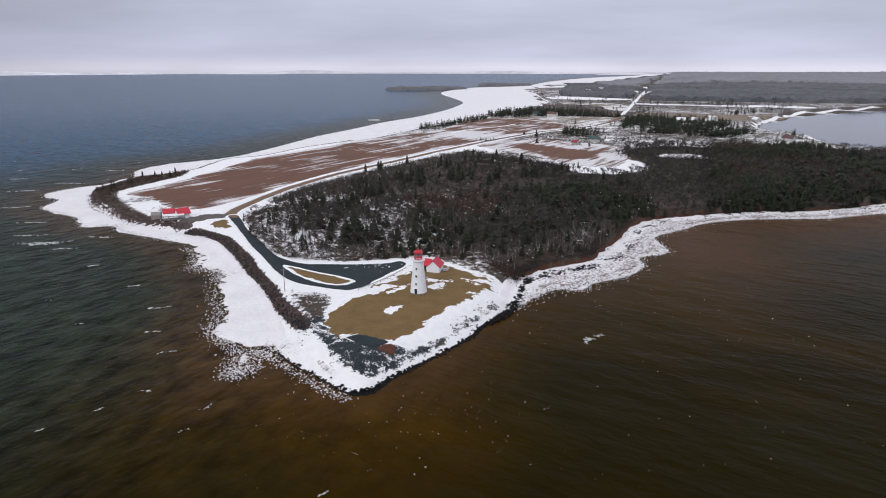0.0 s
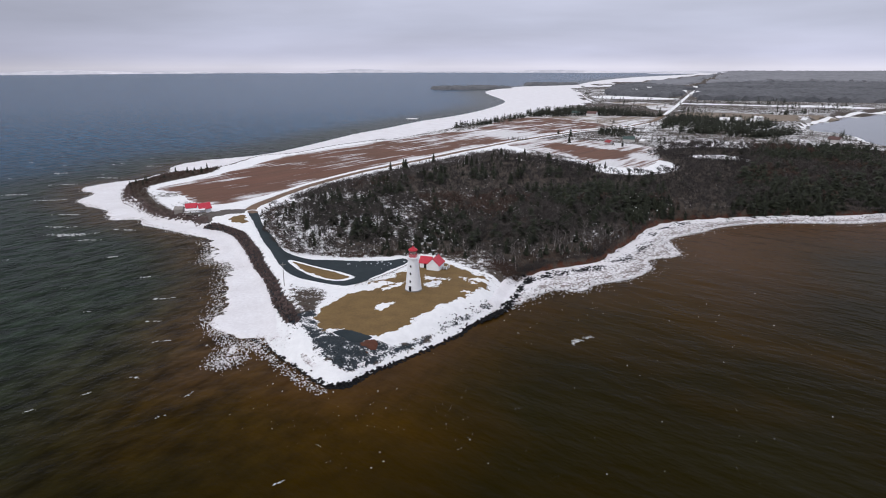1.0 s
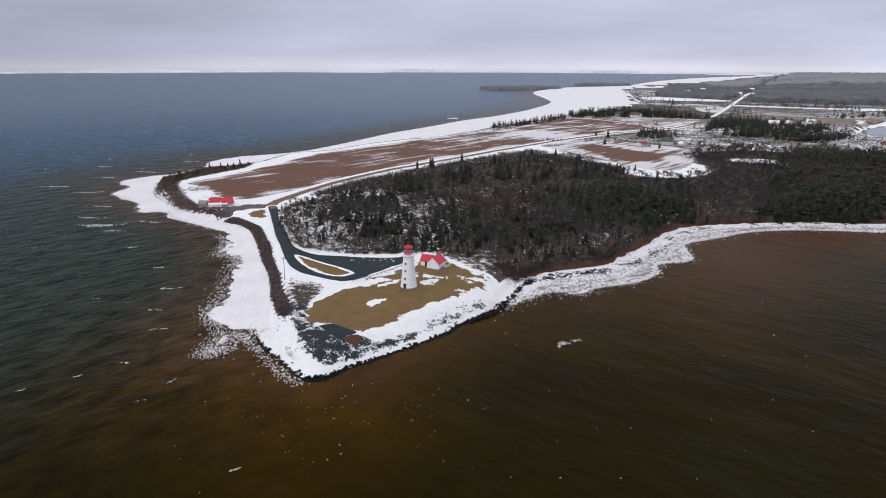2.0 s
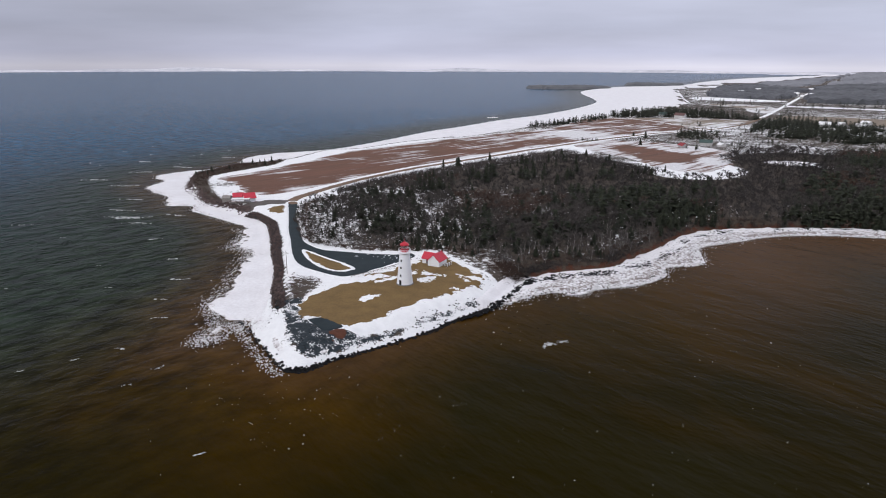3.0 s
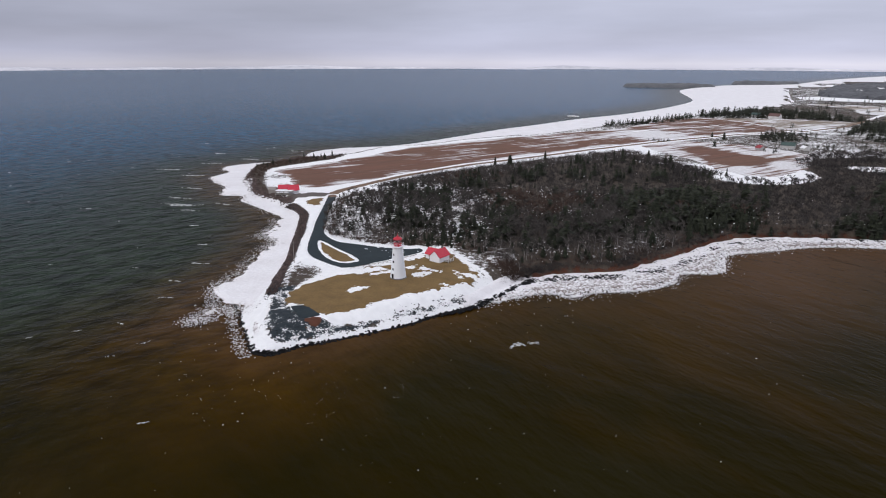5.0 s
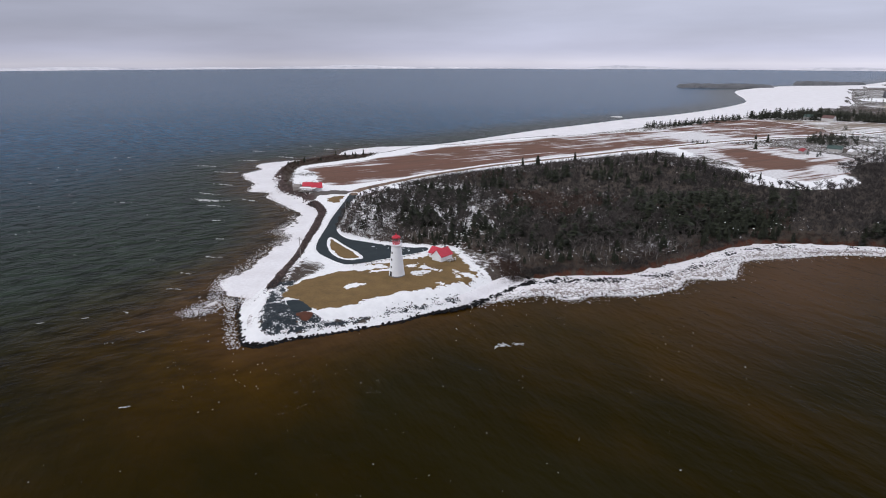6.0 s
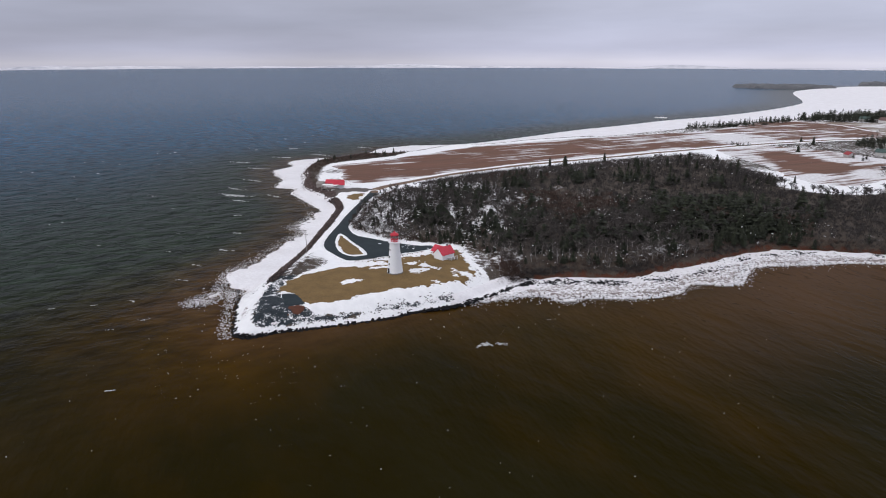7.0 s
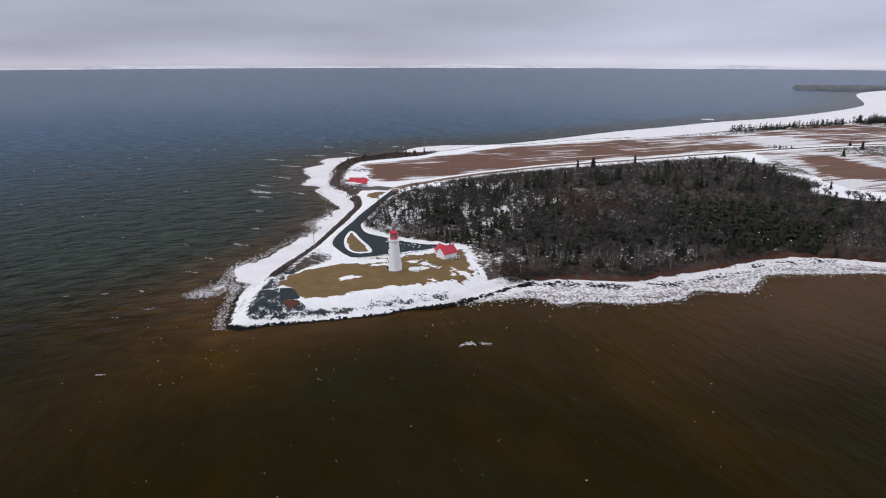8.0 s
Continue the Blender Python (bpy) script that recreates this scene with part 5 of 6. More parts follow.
# ---- rocks and floes ----
ROCKS, FLOES = [rock_model(400 + k) for k in range(8)], [floe_model(420 + k) for k in range(8)]
berm = thing("rock_berm", Matrix(), "long berm of dark brown boulders guarding the drive", "rock berm", kind="structure")
rock_meshes = [mesh("rock", v, t, ROCK) for v, t, _ in ROCKS]
rp = spots(BERM, 0.82, lambda x, y: 0.95 + 0 * x, 431)
near_berm = np.argsort(rp[:, 1])
crest = area(rp[:, 0], rp[:, 1], BERM)
rz = height(rp[:, 0], rp[:, 1]) + 0.35 * np.minimum(crest, 3) + rng.uniform(-0.1, 0.4, len(rp))
rest_v, rest_t, n = [], [], 0
for rank, i in enumerate(near_berm):
    s = 0.5 + 0.75 * rng.uniform() ** 1.5
    m = pose(rp[i, 0], rp[i, 1], rz[i], rng.uniform(0, 360), rng.uniform(0, 360), rng.uniform(0, 360)) @ Matrix.Diagonal((s, s, s, 1))
    if rank < 300:
        ob = new("rock", rock_meshes[rng.integers(8)])
        ob.parent = berm
        ob.matrix_world = m
    else:
        v, t, _ = ROCKS[rng.integers(8)]
        mm = np.array(m)
        rest_v.append(v @ mm[:3, :3].T + mm[:3, 3])
        rest_t.append(t + n)
        n += len(v)
heap = new("rocks", mesh("rocks", np.vstack(rest_v), np.vstack(rest_t), ROCK))
heap.parent = berm
tagged(heap, kind="stuff")


def along(points, n, spread, seed):
    r = np.random.default_rng(seed)
    c = curve(points, False, 10)
    return c[r.integers(len(c), size=n)] + r.normal(0, spread, (n, 2)) + r.uniform(-0.8, 0.8, (n, 2))


TIP_LINE = [(-51.8, 199.3), (-40.7, 187.5), (-32.7, 179.5), (-24.7, 171.5), (-19.5, 167.6), (-14.2, 168.6), (-9.0, 176.6), (1.1, 187.6), (15.1, 204.7), (21.6, 216.8), (30.6, 230.6), (34, 245), (39, 259)]
tp = np.vstack([along(TIP_LINE[4:], 1150, 0.25, 441), along(TIP_LINE[:5], 170, 0.25, 440)])
scatter("shore_rocks", ROCKS, tp, rng.uniform(0.4, 0.95, len(tp)), (BLACK_ROCK,), "wet black boulders along the waterline of the point", "rocks", (0.9, 1.3), lambda x, y: np.clip(height(x, y), -0.1, 1.0) + 0.05)
ap = spots(APRON, 1.3, lambda x, y: 0.3 * (fbm(x, y, 6, 91) > 0.5), 442)
ap = np.vstack([ap, along([(12, 208), (20, 220), (27, 231), (31, 242)], 520, 1.5, 443), along([(-42, 207), (-36, 198), (-30, 192)], 150, 2.2, 444)])
ap = ap[fbm(ap[:, 0], ap[:, 1], 5, 93, 3) > 0.5]
scatter("apron_rocks", ROCKS, ap, rng.uniform(0.2, 0.6, len(ap)), (BLACK_ROCK,), "dark stones poking out of the snow on the point", "rocks", (0.9, 1.3))
cr = along([(-133, 351), (-150, 359), (-172, 370), (-190, 391), (-209, 411), (-221, 432), (-229, 452), (-225, 472), (-221, 490), (-204, 516)], 2500, 1.5, 445) + np.array([1.4, 1.0])
scatter("cape_rocks", ROCKS, cr, rng.uniform(0.6, 1.5, len(cr)), (ROCK,), "dark boulders along the foot of the cape", "rocks", (0.9, 1.3), lambda x, y: np.maximum(height(x, y), 0.2) + 0.2)

ICE_BELT = np.vstack([curve([(33, 231), (37, 235), (45, 245), (53, 253), (65, 253), (71, 261), (88, 270), (100, 285), (102, 298), (118, 306), (120, 324), (121, 335), (139, 349), (162, 366), (193, 375), (234, 376), (254, 382), (284, 391)], False, 5),
                      curve([(300, 418), (246, 397), (209, 394), (171, 386), (131, 371), (113, 352), (106, 338), (92, 316), (80, 296), (67, 285), (57, 275), (45, 268), (40, 260), (36, 245)], False, 5)])
fp = spots(ICE_BELT, 0.86, lambda x, y: 0.12 + 0.84 * sstep(-5, -10, area(x, y, LAND)), 451)
fs = rng.uniform(0.45, 1.15, len(fp))
scatter("ice_blocks", FLOES, fp, fs, (FLOE,), "jumbled white ice blocks stranded on the eastern shore", "ice blocks", (0.9, 1.3), lambda x, y: sea_or_ground(x, y) + 0.3)
seam = along([(46, 267), (56, 274), (68, 279), (82, 289), (95, 303), (109, 328), (118, 348), (135, 367), (172, 383), (210, 390), (247, 392), (302, 412)], 2300, 1.7, 456)
seam = np.vstack([seam, along([(33, 232), (37, 246), (41, 258), (45, 266)], 260, 0.8, 457)])
seam = seam[fbm(seam[:, 0], seam[:, 1], 7, 92, 3) > 0.50]
seam = np.vstack([seam, along([(24, 218), (29, 224), (34, 233), (37.5, 246), (41, 258), (46, 265)], 620, 0.55, 458)[::2]])
scatter("tide_rocks", ROCKS, seam, rng.uniform(0.35, 0.9, len(seam)), (BLACK_ROCK,), "black tide-line rocks showing through the shore ice", "rocks", (0.9, 1.6), lambda x, y: sea_or_ground(x, y) + 0.55)
grit = spots(ICE_BELT, 1.6, lambda x, y: 0.45 * sstep(0.42, 0.60, fbm(x, y, 9, 94, 2)), 459)
scatter("belt_stones", ROCKS, grit, rng.uniform(0.22, 0.55, len(grit)), (BLACK_ROCK,), "small dark stones among the stranded ice blocks", "stones", (0.9, 1.5), lambda x, y: sea_or_ground(x, y) + 0.55)
edge = np.vstack([along(ICE_E[:18], 1500, 1.1, 452), along(ICE_E[:18], 900, 3.0, 462)])
edge_w = along(ICE_W, 3600, 2.4, 453) + np.array([1.5, 0.8])
edge_s = along([(-54, 197), (-47, 191), (-42, 185), (-34, 177), (-27, 169.5), (-20, 165)], 560, 1.2, 454)
edge_n = along(ICE_NW[20:], 1100, 1.2, 455)
ep = np.vstack([edge, edge_w, edge_s, edge_n])
scatter("ice_rubble", FLOES, ep, 0.12 + 0.34 * rng.uniform(size=len(ep)) ** 2, (FLOE,), "small ice blocks crumbling off the shore ice", "ice rubble", (0.9, 1.4), lambda x, y: sea_or_ground(x, y) + 0.08)
drift = np.vstack([np.column_stack([rng.normal(0, 22, 90), rng.normal(152, 10, 90)]), np.column_stack([rng.uniform(-40, 140, 160), rng.uniform(90, 225, 160)]), np.column_stack([rng.normal(75, 30, 70), rng.normal(235, 12, 70)])])
drift = drift[area(drift[:, 0], drift[:, 1], ICE_LINE) < -1]
scatter("drift_ice", FLOES, drift, 0.10 + 0.20 * rng.uniform(size=len(drift)) ** 3, (FLOE,), "small drifting ice lumps on the brown water", "drift ice", (0.9, 1.6), lambda x, y: 0 * x)
v, t, m = floe_model(461)
floe = new("ice_floe", mesh("ice_floe", v * np.array([19, 9, 3.2]), t, FLOE))
floe.location = (-84, 1045, 0)
tagged(floe, "single white ice floe adrift in the bay", "ice floe")


# ---- lighthouse ----
def ground_z(x, y):
    return float(height(x, y))


LX, LY = -1.9, 236.0
LZ = ground_z(LX, LY) + 0.05
tower = thing("lighthouse", pose(LX, LY, LZ), "tall round white shingled lighthouse with a red lantern on the lawn", "lighthouse")
part("plinth", lathe([(3.35, -0.6), (3.35, 0.25), (3.22, 0.35)], 40), CONCRETE, tower, "grey concrete plinth")


def tower_r(z):
    return 3.2 - 1.28 * (z / 12.4) ** 0.92


part("tower_wall", lathe([(tower_r(z), z) for z in np.linspace(0.3, 12.0, 24)] + [(2.02, 12.25), (2.3, 12.55), (2.38, 12.62)], 40), WHITE_PAINT, tower)
for i, z in enumerate((0.35, 3.6, 6.6, 9.4)):
    az = math.radians(-18)
    d = Vector((math.sin(az), -math.cos(az), 0))
    w, h = (0.5, 1.9) if i == 0 else (0.3, 0.85)
    r = tower_r(z + h / 2)
    win = box(bmesh.new(), -w - 0.12, -0.16, -0.12, w + 0.12, 0.5, h + 0.12, 0.03)
    frame_ob = part("door_frame" if i == 0 else "window_frame", win, WHITE_PAINT, tower, "white painted frame")
    m = Matrix.Translation(d * r + Vector((0, 0, z))) @ Matrix.Rotation(az, 4, "Z")
    frame_ob.matrix_local = m
    part("door_panel" if i == 0 else "pane", box(bmesh.new(), -w, -0.2, 0, w, 0.0, h), DARK_GLASS, frame_ob, "dark door" if i == 0 else "dark window pane")
part("gallery", lathe([(2.0, 12.6), (2.52, 12.62), (2.52, 12.9), (2.3, 12.95)], 40), WHITE_PAINT, tower, "white round gallery")
for k in range(14):
    a = 2 * math.pi * k / 14
    p = lathe([(0.035, 12.9), (0.035, 13.95)], 6)
    bmesh.ops.translate(p, verts=p.verts, vec=(2.38 * math.cos(a), 2.38 * math.sin(a), 0))
    part("railing_post", p, WHITE_PAINT, tower, "thin white railing post")
for z in (13.4, 13.95):
    part("railing_ring", lathe([(2.35, z), (2.41, z), (2.41, z + 0.06), (2.35, z + 0.06), (2.35, z)], 32, False), WHITE_PAINT, tower, "thin white railing ring")
part("lantern_wall", lathe([(1.5, 12.9), (1.5, 13.8), (1.58, 13.85), (1.58, 14.0), (1.46, 14.05)], 24), RED_PAINT, tower, "red lantern wall")
glass = bpy.data.materials.new("lantern_glass")
glass.use_nodes = True
gb = glass.node_tree.nodes["Principled BSDF"]
gb.inputs["Base Color"].default_value = (0.85, 0.9, 0.9, 1)
gb.inputs["Roughness"].default_value = 0.05
gb.inputs["Transmission Weight"].default_value = 0.85
panes = part("lantern_glazing", lathe([(1.36, 14.0), (1.36, 15.6)], 10, False), glass, tower, "clear lantern panes")
for k in range(10):
    a = 2 * math.pi * k / 10
    p = lathe([(0.055, 14.0), (0.055, 15.6)], 6)
    bmesh.ops.translate(p, verts=p.verts, vec=(1.4 * math.cos(a), 1.4 * math.sin(a), 0))
    part("mullion", p, RED_PAINT, tower, "red mullion")
part("lamp", lathe([(0.3, 14.3), (0.3, 14.9), (0.5, 15.0), (0.5, 15.5), (0.2, 15.6)], 16), CONCRETE, tower, "pale lamp inside the lantern")
part("lantern_roof", lathe([(1.70, 15.5), (1.78, 15.6), (1.76, 15.78), (1.5, 16.05), (1.0, 16.38), (0.5, 16.6), (0.28, 16.66)], 24), RED_PAINT, tower, "red flattened lantern roof")
part("finial", lathe([(0.1, 16.6), (0.30, 16.72), (0.36, 16.92), (0.26, 17.1), (0.06, 17.18), (0.03, 18.0)], 14), RED_PAINT, tower, "red ventilator ball")


# ---- houses ----
def gable_roof(w, l, eave, ridge, over=0.35, thick=0.22):
    """A roof along local y, w wide and l long."""
    bm = bmesh.new()
    hw, hl = w / 2 + over, l / 2 + over
    drop = (ridge - eave) * over / (w / 2)
    pts = []
    for y in (-hl, hl):
        for x, z in ((-hw, eave - drop), (0, ridge), (hw, eave - drop), (hw, eave - drop + thick), (0, ridge + thick * 1.2), (-hw, eave - drop + thick)):
            pts.append(bm.verts.new((x, y, z)))
    a, b = pts[:6], pts[6:]
    for k in range(6):
        bm.faces.new((a[k], a[(k + 1) % 6], b[(k + 1) % 6], b[k]))
    bm.faces.new(a[::-1])
    bm.faces.new(b)
    bmesh.ops.recalc_face_normals(bm, faces=bm.faces)
    return bm


def gable_walls(w, l, eave, ridge):
    bm = bmesh.new()
    hw, hl = w / 2, l / 2
    rows = [[bm.verts.new(q) for q in ((-hw, y, -0.6), (hw, y, -0.6), (hw, y, eave), (0, y, ridge), (-hw, y, eave))] for y in (-hl, hl)]
    for k in range(5):
        bm.faces.new((rows[0][k], rows[0][(k + 1) % 5], rows[1][(k + 1) % 5], rows[1][k]))
    bm.faces.new(rows[0][::-1])
    bm.faces.new(rows[1])
    bmesh.ops.recalc_face_normals(bm, faces=bm.faces)
    return bm


def block(parent, local, w, l, eave, ridge, wall_mat, roof_mat, wall_label="", roof_label="", name="", over=0.35):
    """A gabled block of a house: wall and roof under the house."""
    a = part("wall", gable_walls(w, l, eave, ridge), wall_mat, parent, wall_label)
    b = part("roof", gable_roof(w, l, eave, ridge, over), roof_mat, parent, roof_label)
    a.matrix_local = b.matrix_local = local
    return a, b


def window(parent, wall, x, y, z, w, h, facing):
    """A framed window set in a wall; facing is its turn in degrees."""
    m = pose(x, y, z, 0, 0, facing)
    f = part("window", box(bmesh.new(), -w / 2 - 0.1, -0.08, -0.1, w / 2 + 0.1, 0.06, h + 0.1, 0.02), WHITE_PAINT, parent, "white window frame")
    f.matrix_local = wall.matrix_local @ m
    part("pane", box(bmesh.new(), -w / 2, -0.11, 0, w / 2, 0.0, h), DARK_GLASS, f, "dark pane")
    return f


CX, CY = 4.6, 263.8
house = thing("cottage", pose(CX, CY, ground_z(CX, CY) + 0.05, 0, 0, -15), "white cottage with a red gabled roof and a low side wing", "cottage")
main_wall, _ = block(house, Matrix(), 5.4, 7.0, 2.5, 5.0, WHITE_PAINT, RED_ROOF)
wing_wall, _ = block(house, pose(-4.4, 1.4, 0, 0, 0, 90), 4.8, 4.6, 2.3, 4.3, WHITE_PAINT, RED_ROOF)
window(house, main_wall, -1.3, -3.5, 1.0, 0.9, 1.1, 0)
window(house, main_wall, 1.3, -3.5, 1.0, 0.9, 1.1, 0)
window(house, main_wall, 0, -3.5, 2.9, 0.6, 0.7, 0)
window(house, main_wall, 2.7, -1.4, 1.0, 0.9, 1.1, 90)
door = part("door", box(bmesh.new(), -0.5, -0.1, 0, 0.5, 0.05, 2.05, 0.02), DARK_GLASS, house, "dark cottage door")
door.matrix_local = pose(-4.2, -1.0, 0.05)
chimney = part("chimney", box(bmesh.new(), -0.3, 1.6, 4.2, 0.3, 2.2, 5.9, 0.03), CONCRETE, house, "grey chimney")
deck = thing("wooden_deck", pose(CX, CY, ground_z(CX, CY) + 0.05, 0, 0, -15), "grey weathered wooden deck with railings beside the cottage", "deck")
for k in range(14):
    part("plank", box(bmesh.new(), 2.78, -1.0 + 0.28 * k, 0.42, 5.4, -1.0 + 0.28 * k + 0.25, 0.48), GREY_WOOD, deck)
for x, y in ((2.9, -0.95), (4.1, -0.95), (5.3, -0.95), (5.3, 1.0), (5.3, 2.8)):
    part("post", box(bmesh.new(), x - 0.08, y - 0.08, -0.5, x + 0.08, y + 0.08, 1.5), WHITE_PAINT, deck, "white painted post")
part("rail", box(bmesh.new(), 2.8, -1.02, 1.42, 5.4, -0.88, 1.52), WHITE_PAINT, deck)
part("rail", box(bmesh.new(), 5.23, -0.85, 1.42, 5.37, 2.9, 1.52), WHITE_PAINT, deck)

# red-roofed buildings by the junction
for x, y, turn, w, l, ridge, label in ((-145.2, 367.8, 118, 5.2, 5.8, 4.3, "low red-roofed building by the western beach"), (-137.0, 366.0, 130, 5.6, 6.2, 5.0, "red-roofed annex beside the gravel yard")):
    hall = thing("red_roofed_building", pose(x, y, ground_z(x, y), 0, 0, turn), label, "building", "red-roofed buildings at the junction")
    wl_ob, _ = block(hall, Matrix(), w, l, 2.6, ridge, WHITE_PAINT, RED_ROOF, over=0.6)
    for yy in (-2, 0, 2):
        window(hall, wl_ob, -w / 2, yy, 0.9, 1.0, 1.2, -90)
shed = thing("grey_shed", pose(-150.8, 364.0, ground_z(-150.8, 364.0), 0, 0, 99), "low grey boarded shed beside the red-roofed building", "shed")
block(shed, Matrix(), 4.6, 4.6, 2.2, 3.4, GREY_WOOD, GREY_WOOD, over=0.3)
terrace = thing("veranda", pose(-139.6, 360.4, ground_z(-139.6, 360.4), 0, 0, 17), "grey timber veranda with snow lying on its flat roof", "veranda")
for k in range(9):
    part("plank", box(bmesh.new(), -5.6 + 1.25 * k, -2.6, 0.25, -5.6 + 1.25 * k + 1.21, 2.4, 0.37), GREY_WOOD, terrace)
for x in (-5.4, -2.7, 0, 2.7, 5.4):
    part("post", box(bmesh.new(), x - 0.1, -2.5, -1.2, x + 0.1, -2.3, 2.3), GREY_WOOD, terrace)
part("rail", box(bmesh.new(), -5.5, -2.48, 1.15, 5.5, -2.32, 1.27), GREY_WOOD, terrace)
part("roof", box(bmesh.new(), -5.8, -2.8, 2.3, 5.8, 2.2, 2.46, 0.03), GREY_WOOD, terrace)
snow_top = part("snow_cover", box(bmesh.new(), -5.6, -2.4, 2.46, 5.2, 2.1, 2.72, 0.1), SNOW, terrace, "snow lying on the flat roof")
GRAVEL = plain("dark_gravel", (0.055, 0.045, 0.040), (0.13, 0.11, 0.10), 0.5, 0.9, 0.4, 0.04, 8)
sheet("gravel_yard", (-160, 338, -108, 385), 0.8, ragged(curve([(-119, 374), (-127, 370), (-133, 364.5), (-136, 356), (-134, 346), (-127.3, 348), (-124.5, 357), (-114, 362.5), (-111, 368), (-113.5, 374)]), 2.6, 3.5, 95), GRAVEL, "dark gravel yard between the drive and the buildings", "yard", 0.10)
sheet("grass_verge", (-126, 330, -98, 366), 0.6, ragged(curve([(-116.5, 349.5), (-111.5, 358.5), (-107, 351), (-104, 342), (-106, 339)]), 2.0, 2.5, 96), LAWN, "small triangle of brown grass at the junction", "verge", 0.12)
sheet("concrete_pad", (-32, 186, -5, 204), 0.4, ragged(curve([(-24.4, 194.9), (-20.9, 197.4), (-15, 195.2), (-10.6, 191.8), (-15.7, 187.8), (-20, 191.3)]), 0.4, 2, 97), ASPHALT, "dark paved pad at the end of the lawn", "pad", 0.14)
sheet("red_earth_patch", (-16, 182, -5, 193), 0.35, ragged(curve([(-13.4, 187.2), (-13.6, 189.5), (-11.2, 190.8), (-8.2, 188.6), (-8.6, 186), (-11.2, 185)]), 1.7, 1.6, 98), plain("red_earth", (0.062, 0.019, 0.009), (0.125, 0.042, 0.021), 0.8, 0.95, 0.5, 0.1), "bare patch of red earth among the stones", "earth patch", 0.16)

kerb = thing("kerb", Matrix(), "snow-topped concrete kerb round the paved pad", "kerb", kind="structure")
for (ax, ay), (bx, by) in (((-24.9, 195.1), (-20.9, 198.0)), ((-24.9, 195.1), (-21.6, 191.9))):
    v, t = tube((ax, ay, ground_z(ax, ay) + 0.1), (bx, by, ground_z(bx, by) + 0.1), 0.13, 0.13, 6)
    k_ob = new("kerb_stone", mesh("kerb_stone", v, t, SNOW))
    k_ob.parent = kerb

# pole and guard rail
px, py = -53.5, 241.0
pole = thing("utility_pole", pose(px, py, ground_z(px, py)), "tall grey wooden utility pole beside the drive", "utility pole")
part("pole", lathe([(0.17, -0.5), (0.15, 4), (0.11, 9.6)], 10), GREY_WOOD, pole)
part("crossarm", box(bmesh.new(), -1.1, -0.06, 8.7, 1.1, 0.06, 8.85), GREY_WOOD, pole)
for x in (-1.0, -0.4, 0.4, 1.0):
    p = lathe([(0.05, 8.85), (0.06, 9.0), (0.03, 9.08)], 8)
    bmesh.ops.translate(p, verts=p.verts, vec=(x, 0, 0))
    part("insulator", p, CONCRETE, pole, "pale insulator")
fence = thing("guard_rail", Matrix(), "low weathered log rail between the lot and the lawn", "guard rail")
rail_line = curve([(-25, 239.5), (-18.5, 247.5), (-12.5, 257), (-7.5, 267)], False, 5)
for (ax, ay), (bx, by) in zip(rail_line[:-1], rail_line[1:]):
    za, zb = ground_z(ax, ay), ground_z(bx, by)
    part("post", box(bmesh.new(), ax - 0.1, ay - 0.1, za - 0.3, ax + 0.1, ay + 0.1, za + 0.65), GREY_WOOD, fence)
    v, t = tube((ax, ay, za + 0.6), (bx, by, zb + 0.6), 0.11, 0.11, 6)
    r_ob = new("rail", mesh("rail", v, t, GREY_WOOD))
    r_ob.parent = fence

# farmsteads
for x, y, w, l, turn, roof, label in (
        (155, 690, 5.5, 7.5, 30, BARN_RED, "weathered barn with a faded red roof"), (181, 718, 7, 12, 75, GREEN_ROOF, "long farmhouse with a dull green roof"), (194, 708, 5, 8, 20, SNOW, "small white shed with snow on its roof"),
        (172, 1062, 8, 12, 60, GREEN_ROOF, "farm building before the spruce row"), (423, 990, 8, 12, 35, SNOW, "white house near the inlet"), (600, 1810, 9, 14, 20, SNOW, "white village house beside the country road"), (540, 1760, 9, 14, 70, SNOW, "white village house set among bare trees"),
        (470, 1690, 9, 14, 20, SNOW, "white village house behind the coast fields"), (430, 1820, 9, 14, 40, SNOW, "white village house near the icy bay"), (500, 1960, 9, 14, 60, SNOW, "white village house at the edge of the wood"), (362, 955, 9, 14, 70, SNOW, "white farmhouse with snow on its roof"),
        (384, 962, 8, 12, 20, SNOW, "white house among the spruces"), (402, 945, 8, 13, 60, SNOW, "white barn among the spruces"), (399, 727, 8, 12, 40, FAR_ROOF, "red-brown shed near the inlet"),
        (487, 985, 8, 12, 10, SNOW, "pale house by the inlet"), (195, 1050, 9, 15, 60, FAR_ROOF, "farm building before the spruce row"), (560, 1700, 10, 16, 30, SNOW, "white house by the country road"),
        (520, 1620, 10, 15, 80, SNOW, "white house set back from the country road"), (640, 1990, 10, 16, 30, SNOW, "distant white house by the road")):
    farm = thing("farmhouse", pose(x, y, ground_z(x, y), 0, 0, turn), label, "farmhouse")
    wob, _ = block(farm, Matrix(), w, l, 0.42 * w, 0.78 * w, FAR_WALL, roof)
    for yy in (-l / 4, l / 4):
        window(farm, wob, -w / 2, yy, 0.15 * w, 0.15 * w, 0.17 * w, -90)

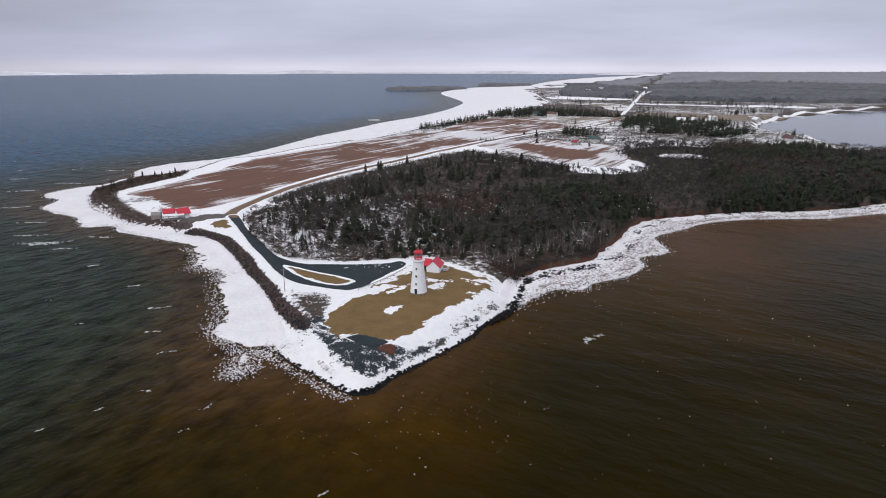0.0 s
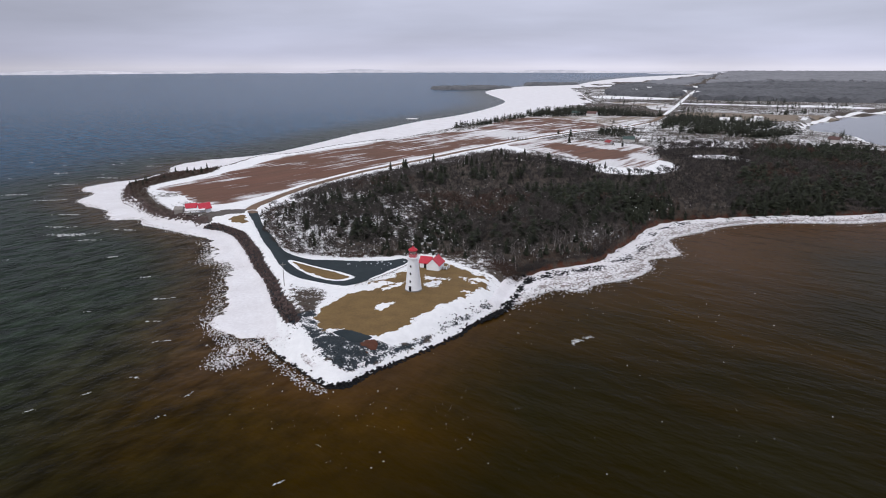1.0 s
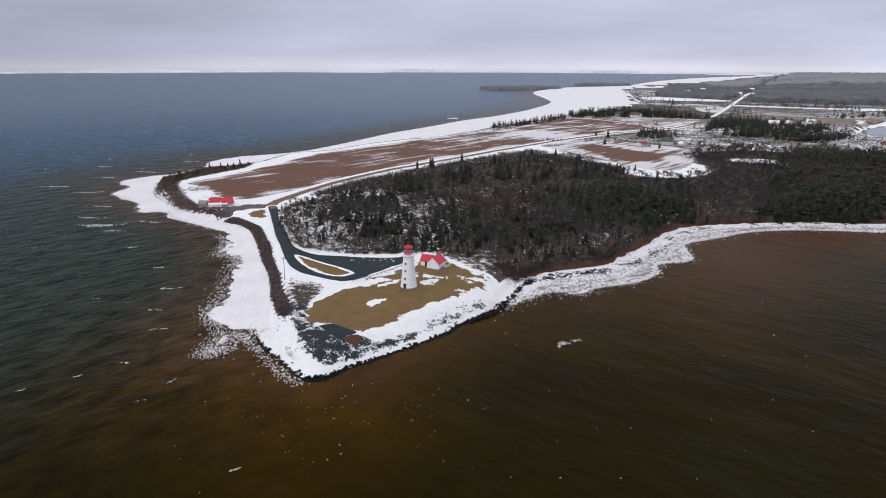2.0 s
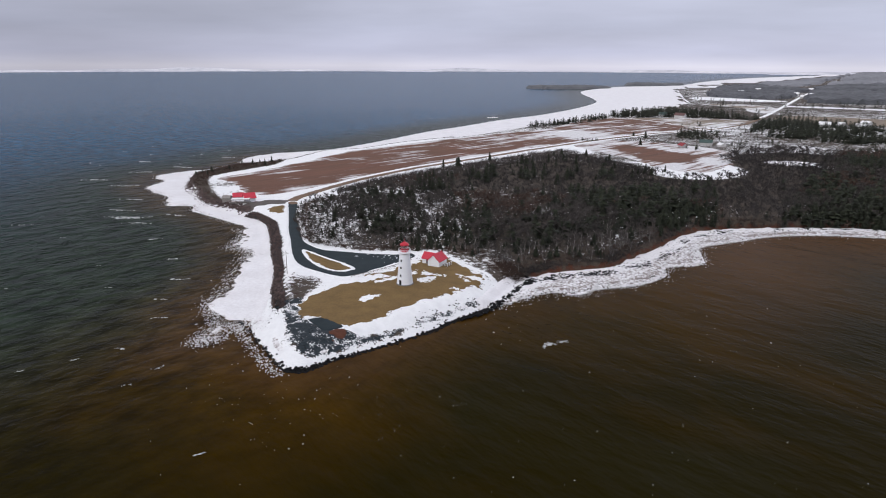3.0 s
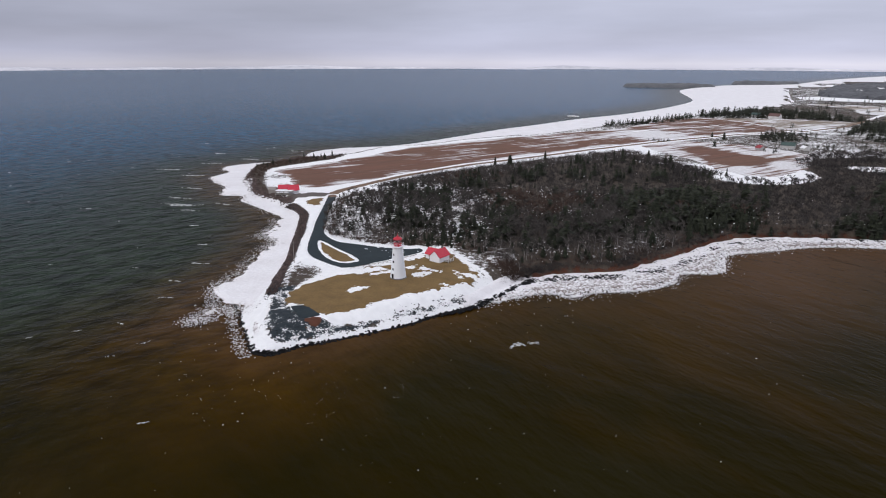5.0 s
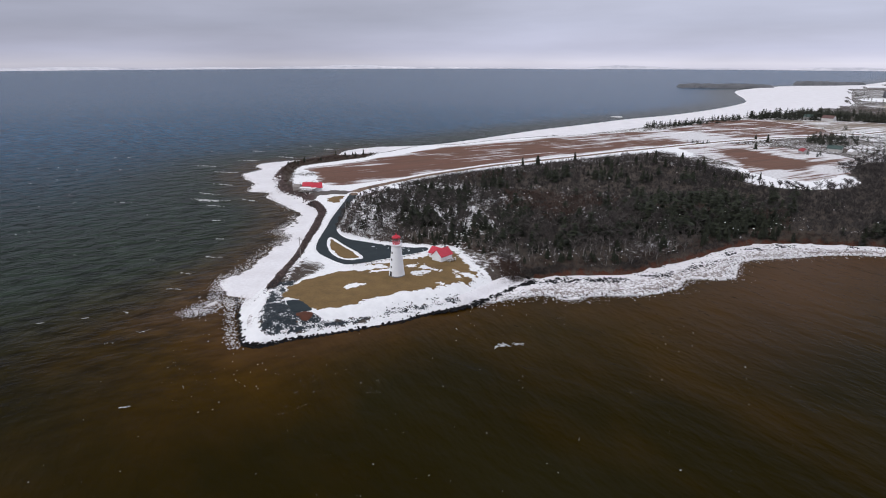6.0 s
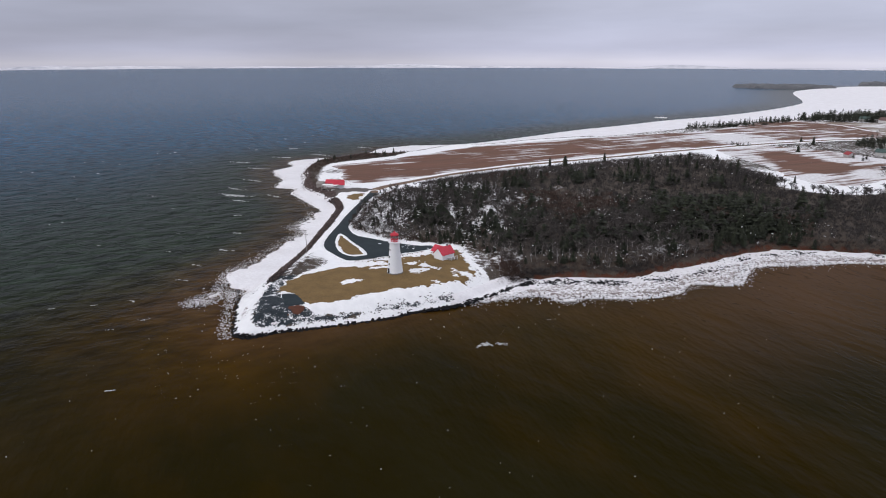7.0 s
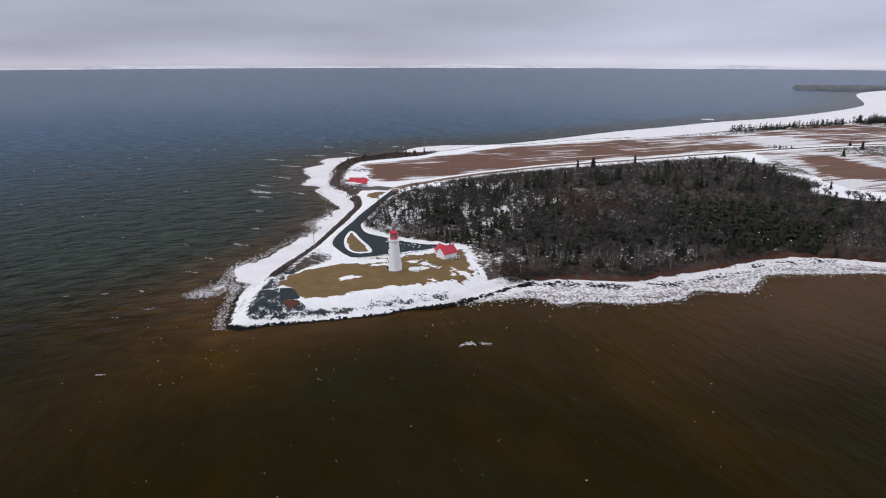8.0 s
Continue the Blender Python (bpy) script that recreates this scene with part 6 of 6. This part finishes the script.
# ---- foam ----
def foam_strip(cx, cy, length, width, turn, seed):
    """A torn crest of foam on the water."""
    c, s = math.cos(turn), math.sin(turn)

    def field(x, y):
        u, v = (x - cx) * c + (y - cy) * s, -(x - cx) * s + (y - cy) * c
        return 0.45 - (u / length) ** 2 - ((v - 0.8 * width * np.sin(u / length * 2 + seed)) / width) ** 2 + 5.5 * (fbm(u * 1.3, v * 2.0, min(1.8, 0.3 * length), seed, 4) - 0.57)

    return clip_grid(cx - length, cy - length, cx + length, cy + length, max(0.16, length / 45), field)


fb = Build()
for cx, cy, length, width, turn in ((-196, 330, 15, 3.0, 0.2), (-212, 345, 10, 1.2, 0.1), (-180, 318, 9, 1.0, 0.15), (-172, 341, 8, 1.0, 0.0), (-226, 374, 9, 1.2, 0.2), (-262, 415, 12, 1.4, 0.3), (-285, 470, 14, 1.6, 0.2), (-270, 500, 12, 1.6, 0.1),
                                    (-300, 430, 11, 1.2, 0.2), (-240, 300, 6, 0.9, 0.3), (-150, 290, 5, 0.8, 0.2), (-120, 262, 5, 0.9, 0.3), (-101, 236, 5, 0.8, 0.3), (-92, 214, 5, 0.9, 0.4), (-82, 196, 3, 0.6, 0.35), (-86, 160, 1.8, 0.6, 0.5),
                                    (-96, 150, 1.6, 0.5, 0.5), (-78, 170, 2.5, 0.6, 0.35), (-265, 560, 10, 1.2, 0.2), (-320, 520, 9, 1.0, 0.2), (-58, 161, 1.8, 0.6, 0.8), (-21, 123, 1.6, 0.5, 0.5), (-60, 149, 1.4, 0.5, 0.6), (56, 203, 3.0, 1.5, 0.6), (60, 207, 2.4, 1.3, 0.9)):
    p, f, t = foam_strip(cx, cy, length, width, turn, int(abs(cx) + cy))
    if len(t):
        fb.add(np.column_stack([p, 0.03 + np.minimum(f * 0.4, 0.12)]), t)
caps = np.column_stack([rng.uniform(-420, -110, 55), rng.uniform(140, 620, 55)])
for cx, cy in caps[area(caps[:, 0], caps[:, 1], ICE_LINE) < -12]:
    p, f, t = foam_strip(cx, cy, rng.uniform(0.8, 2.4), rng.uniform(0.25, 0.5), rng.uniform(0, 0.5), int(cx * 3))
    if len(t):
        fb.add(np.column_stack([p, 0.03 + np.minimum(f * 0.3, 0.1)]), t)
v, t, m = fb.done()
tagged(new("sea_foam", mesh("sea_foam", v, t, FOAM)), "white foam where waves break over the shoals", "foam", kind="stuff")
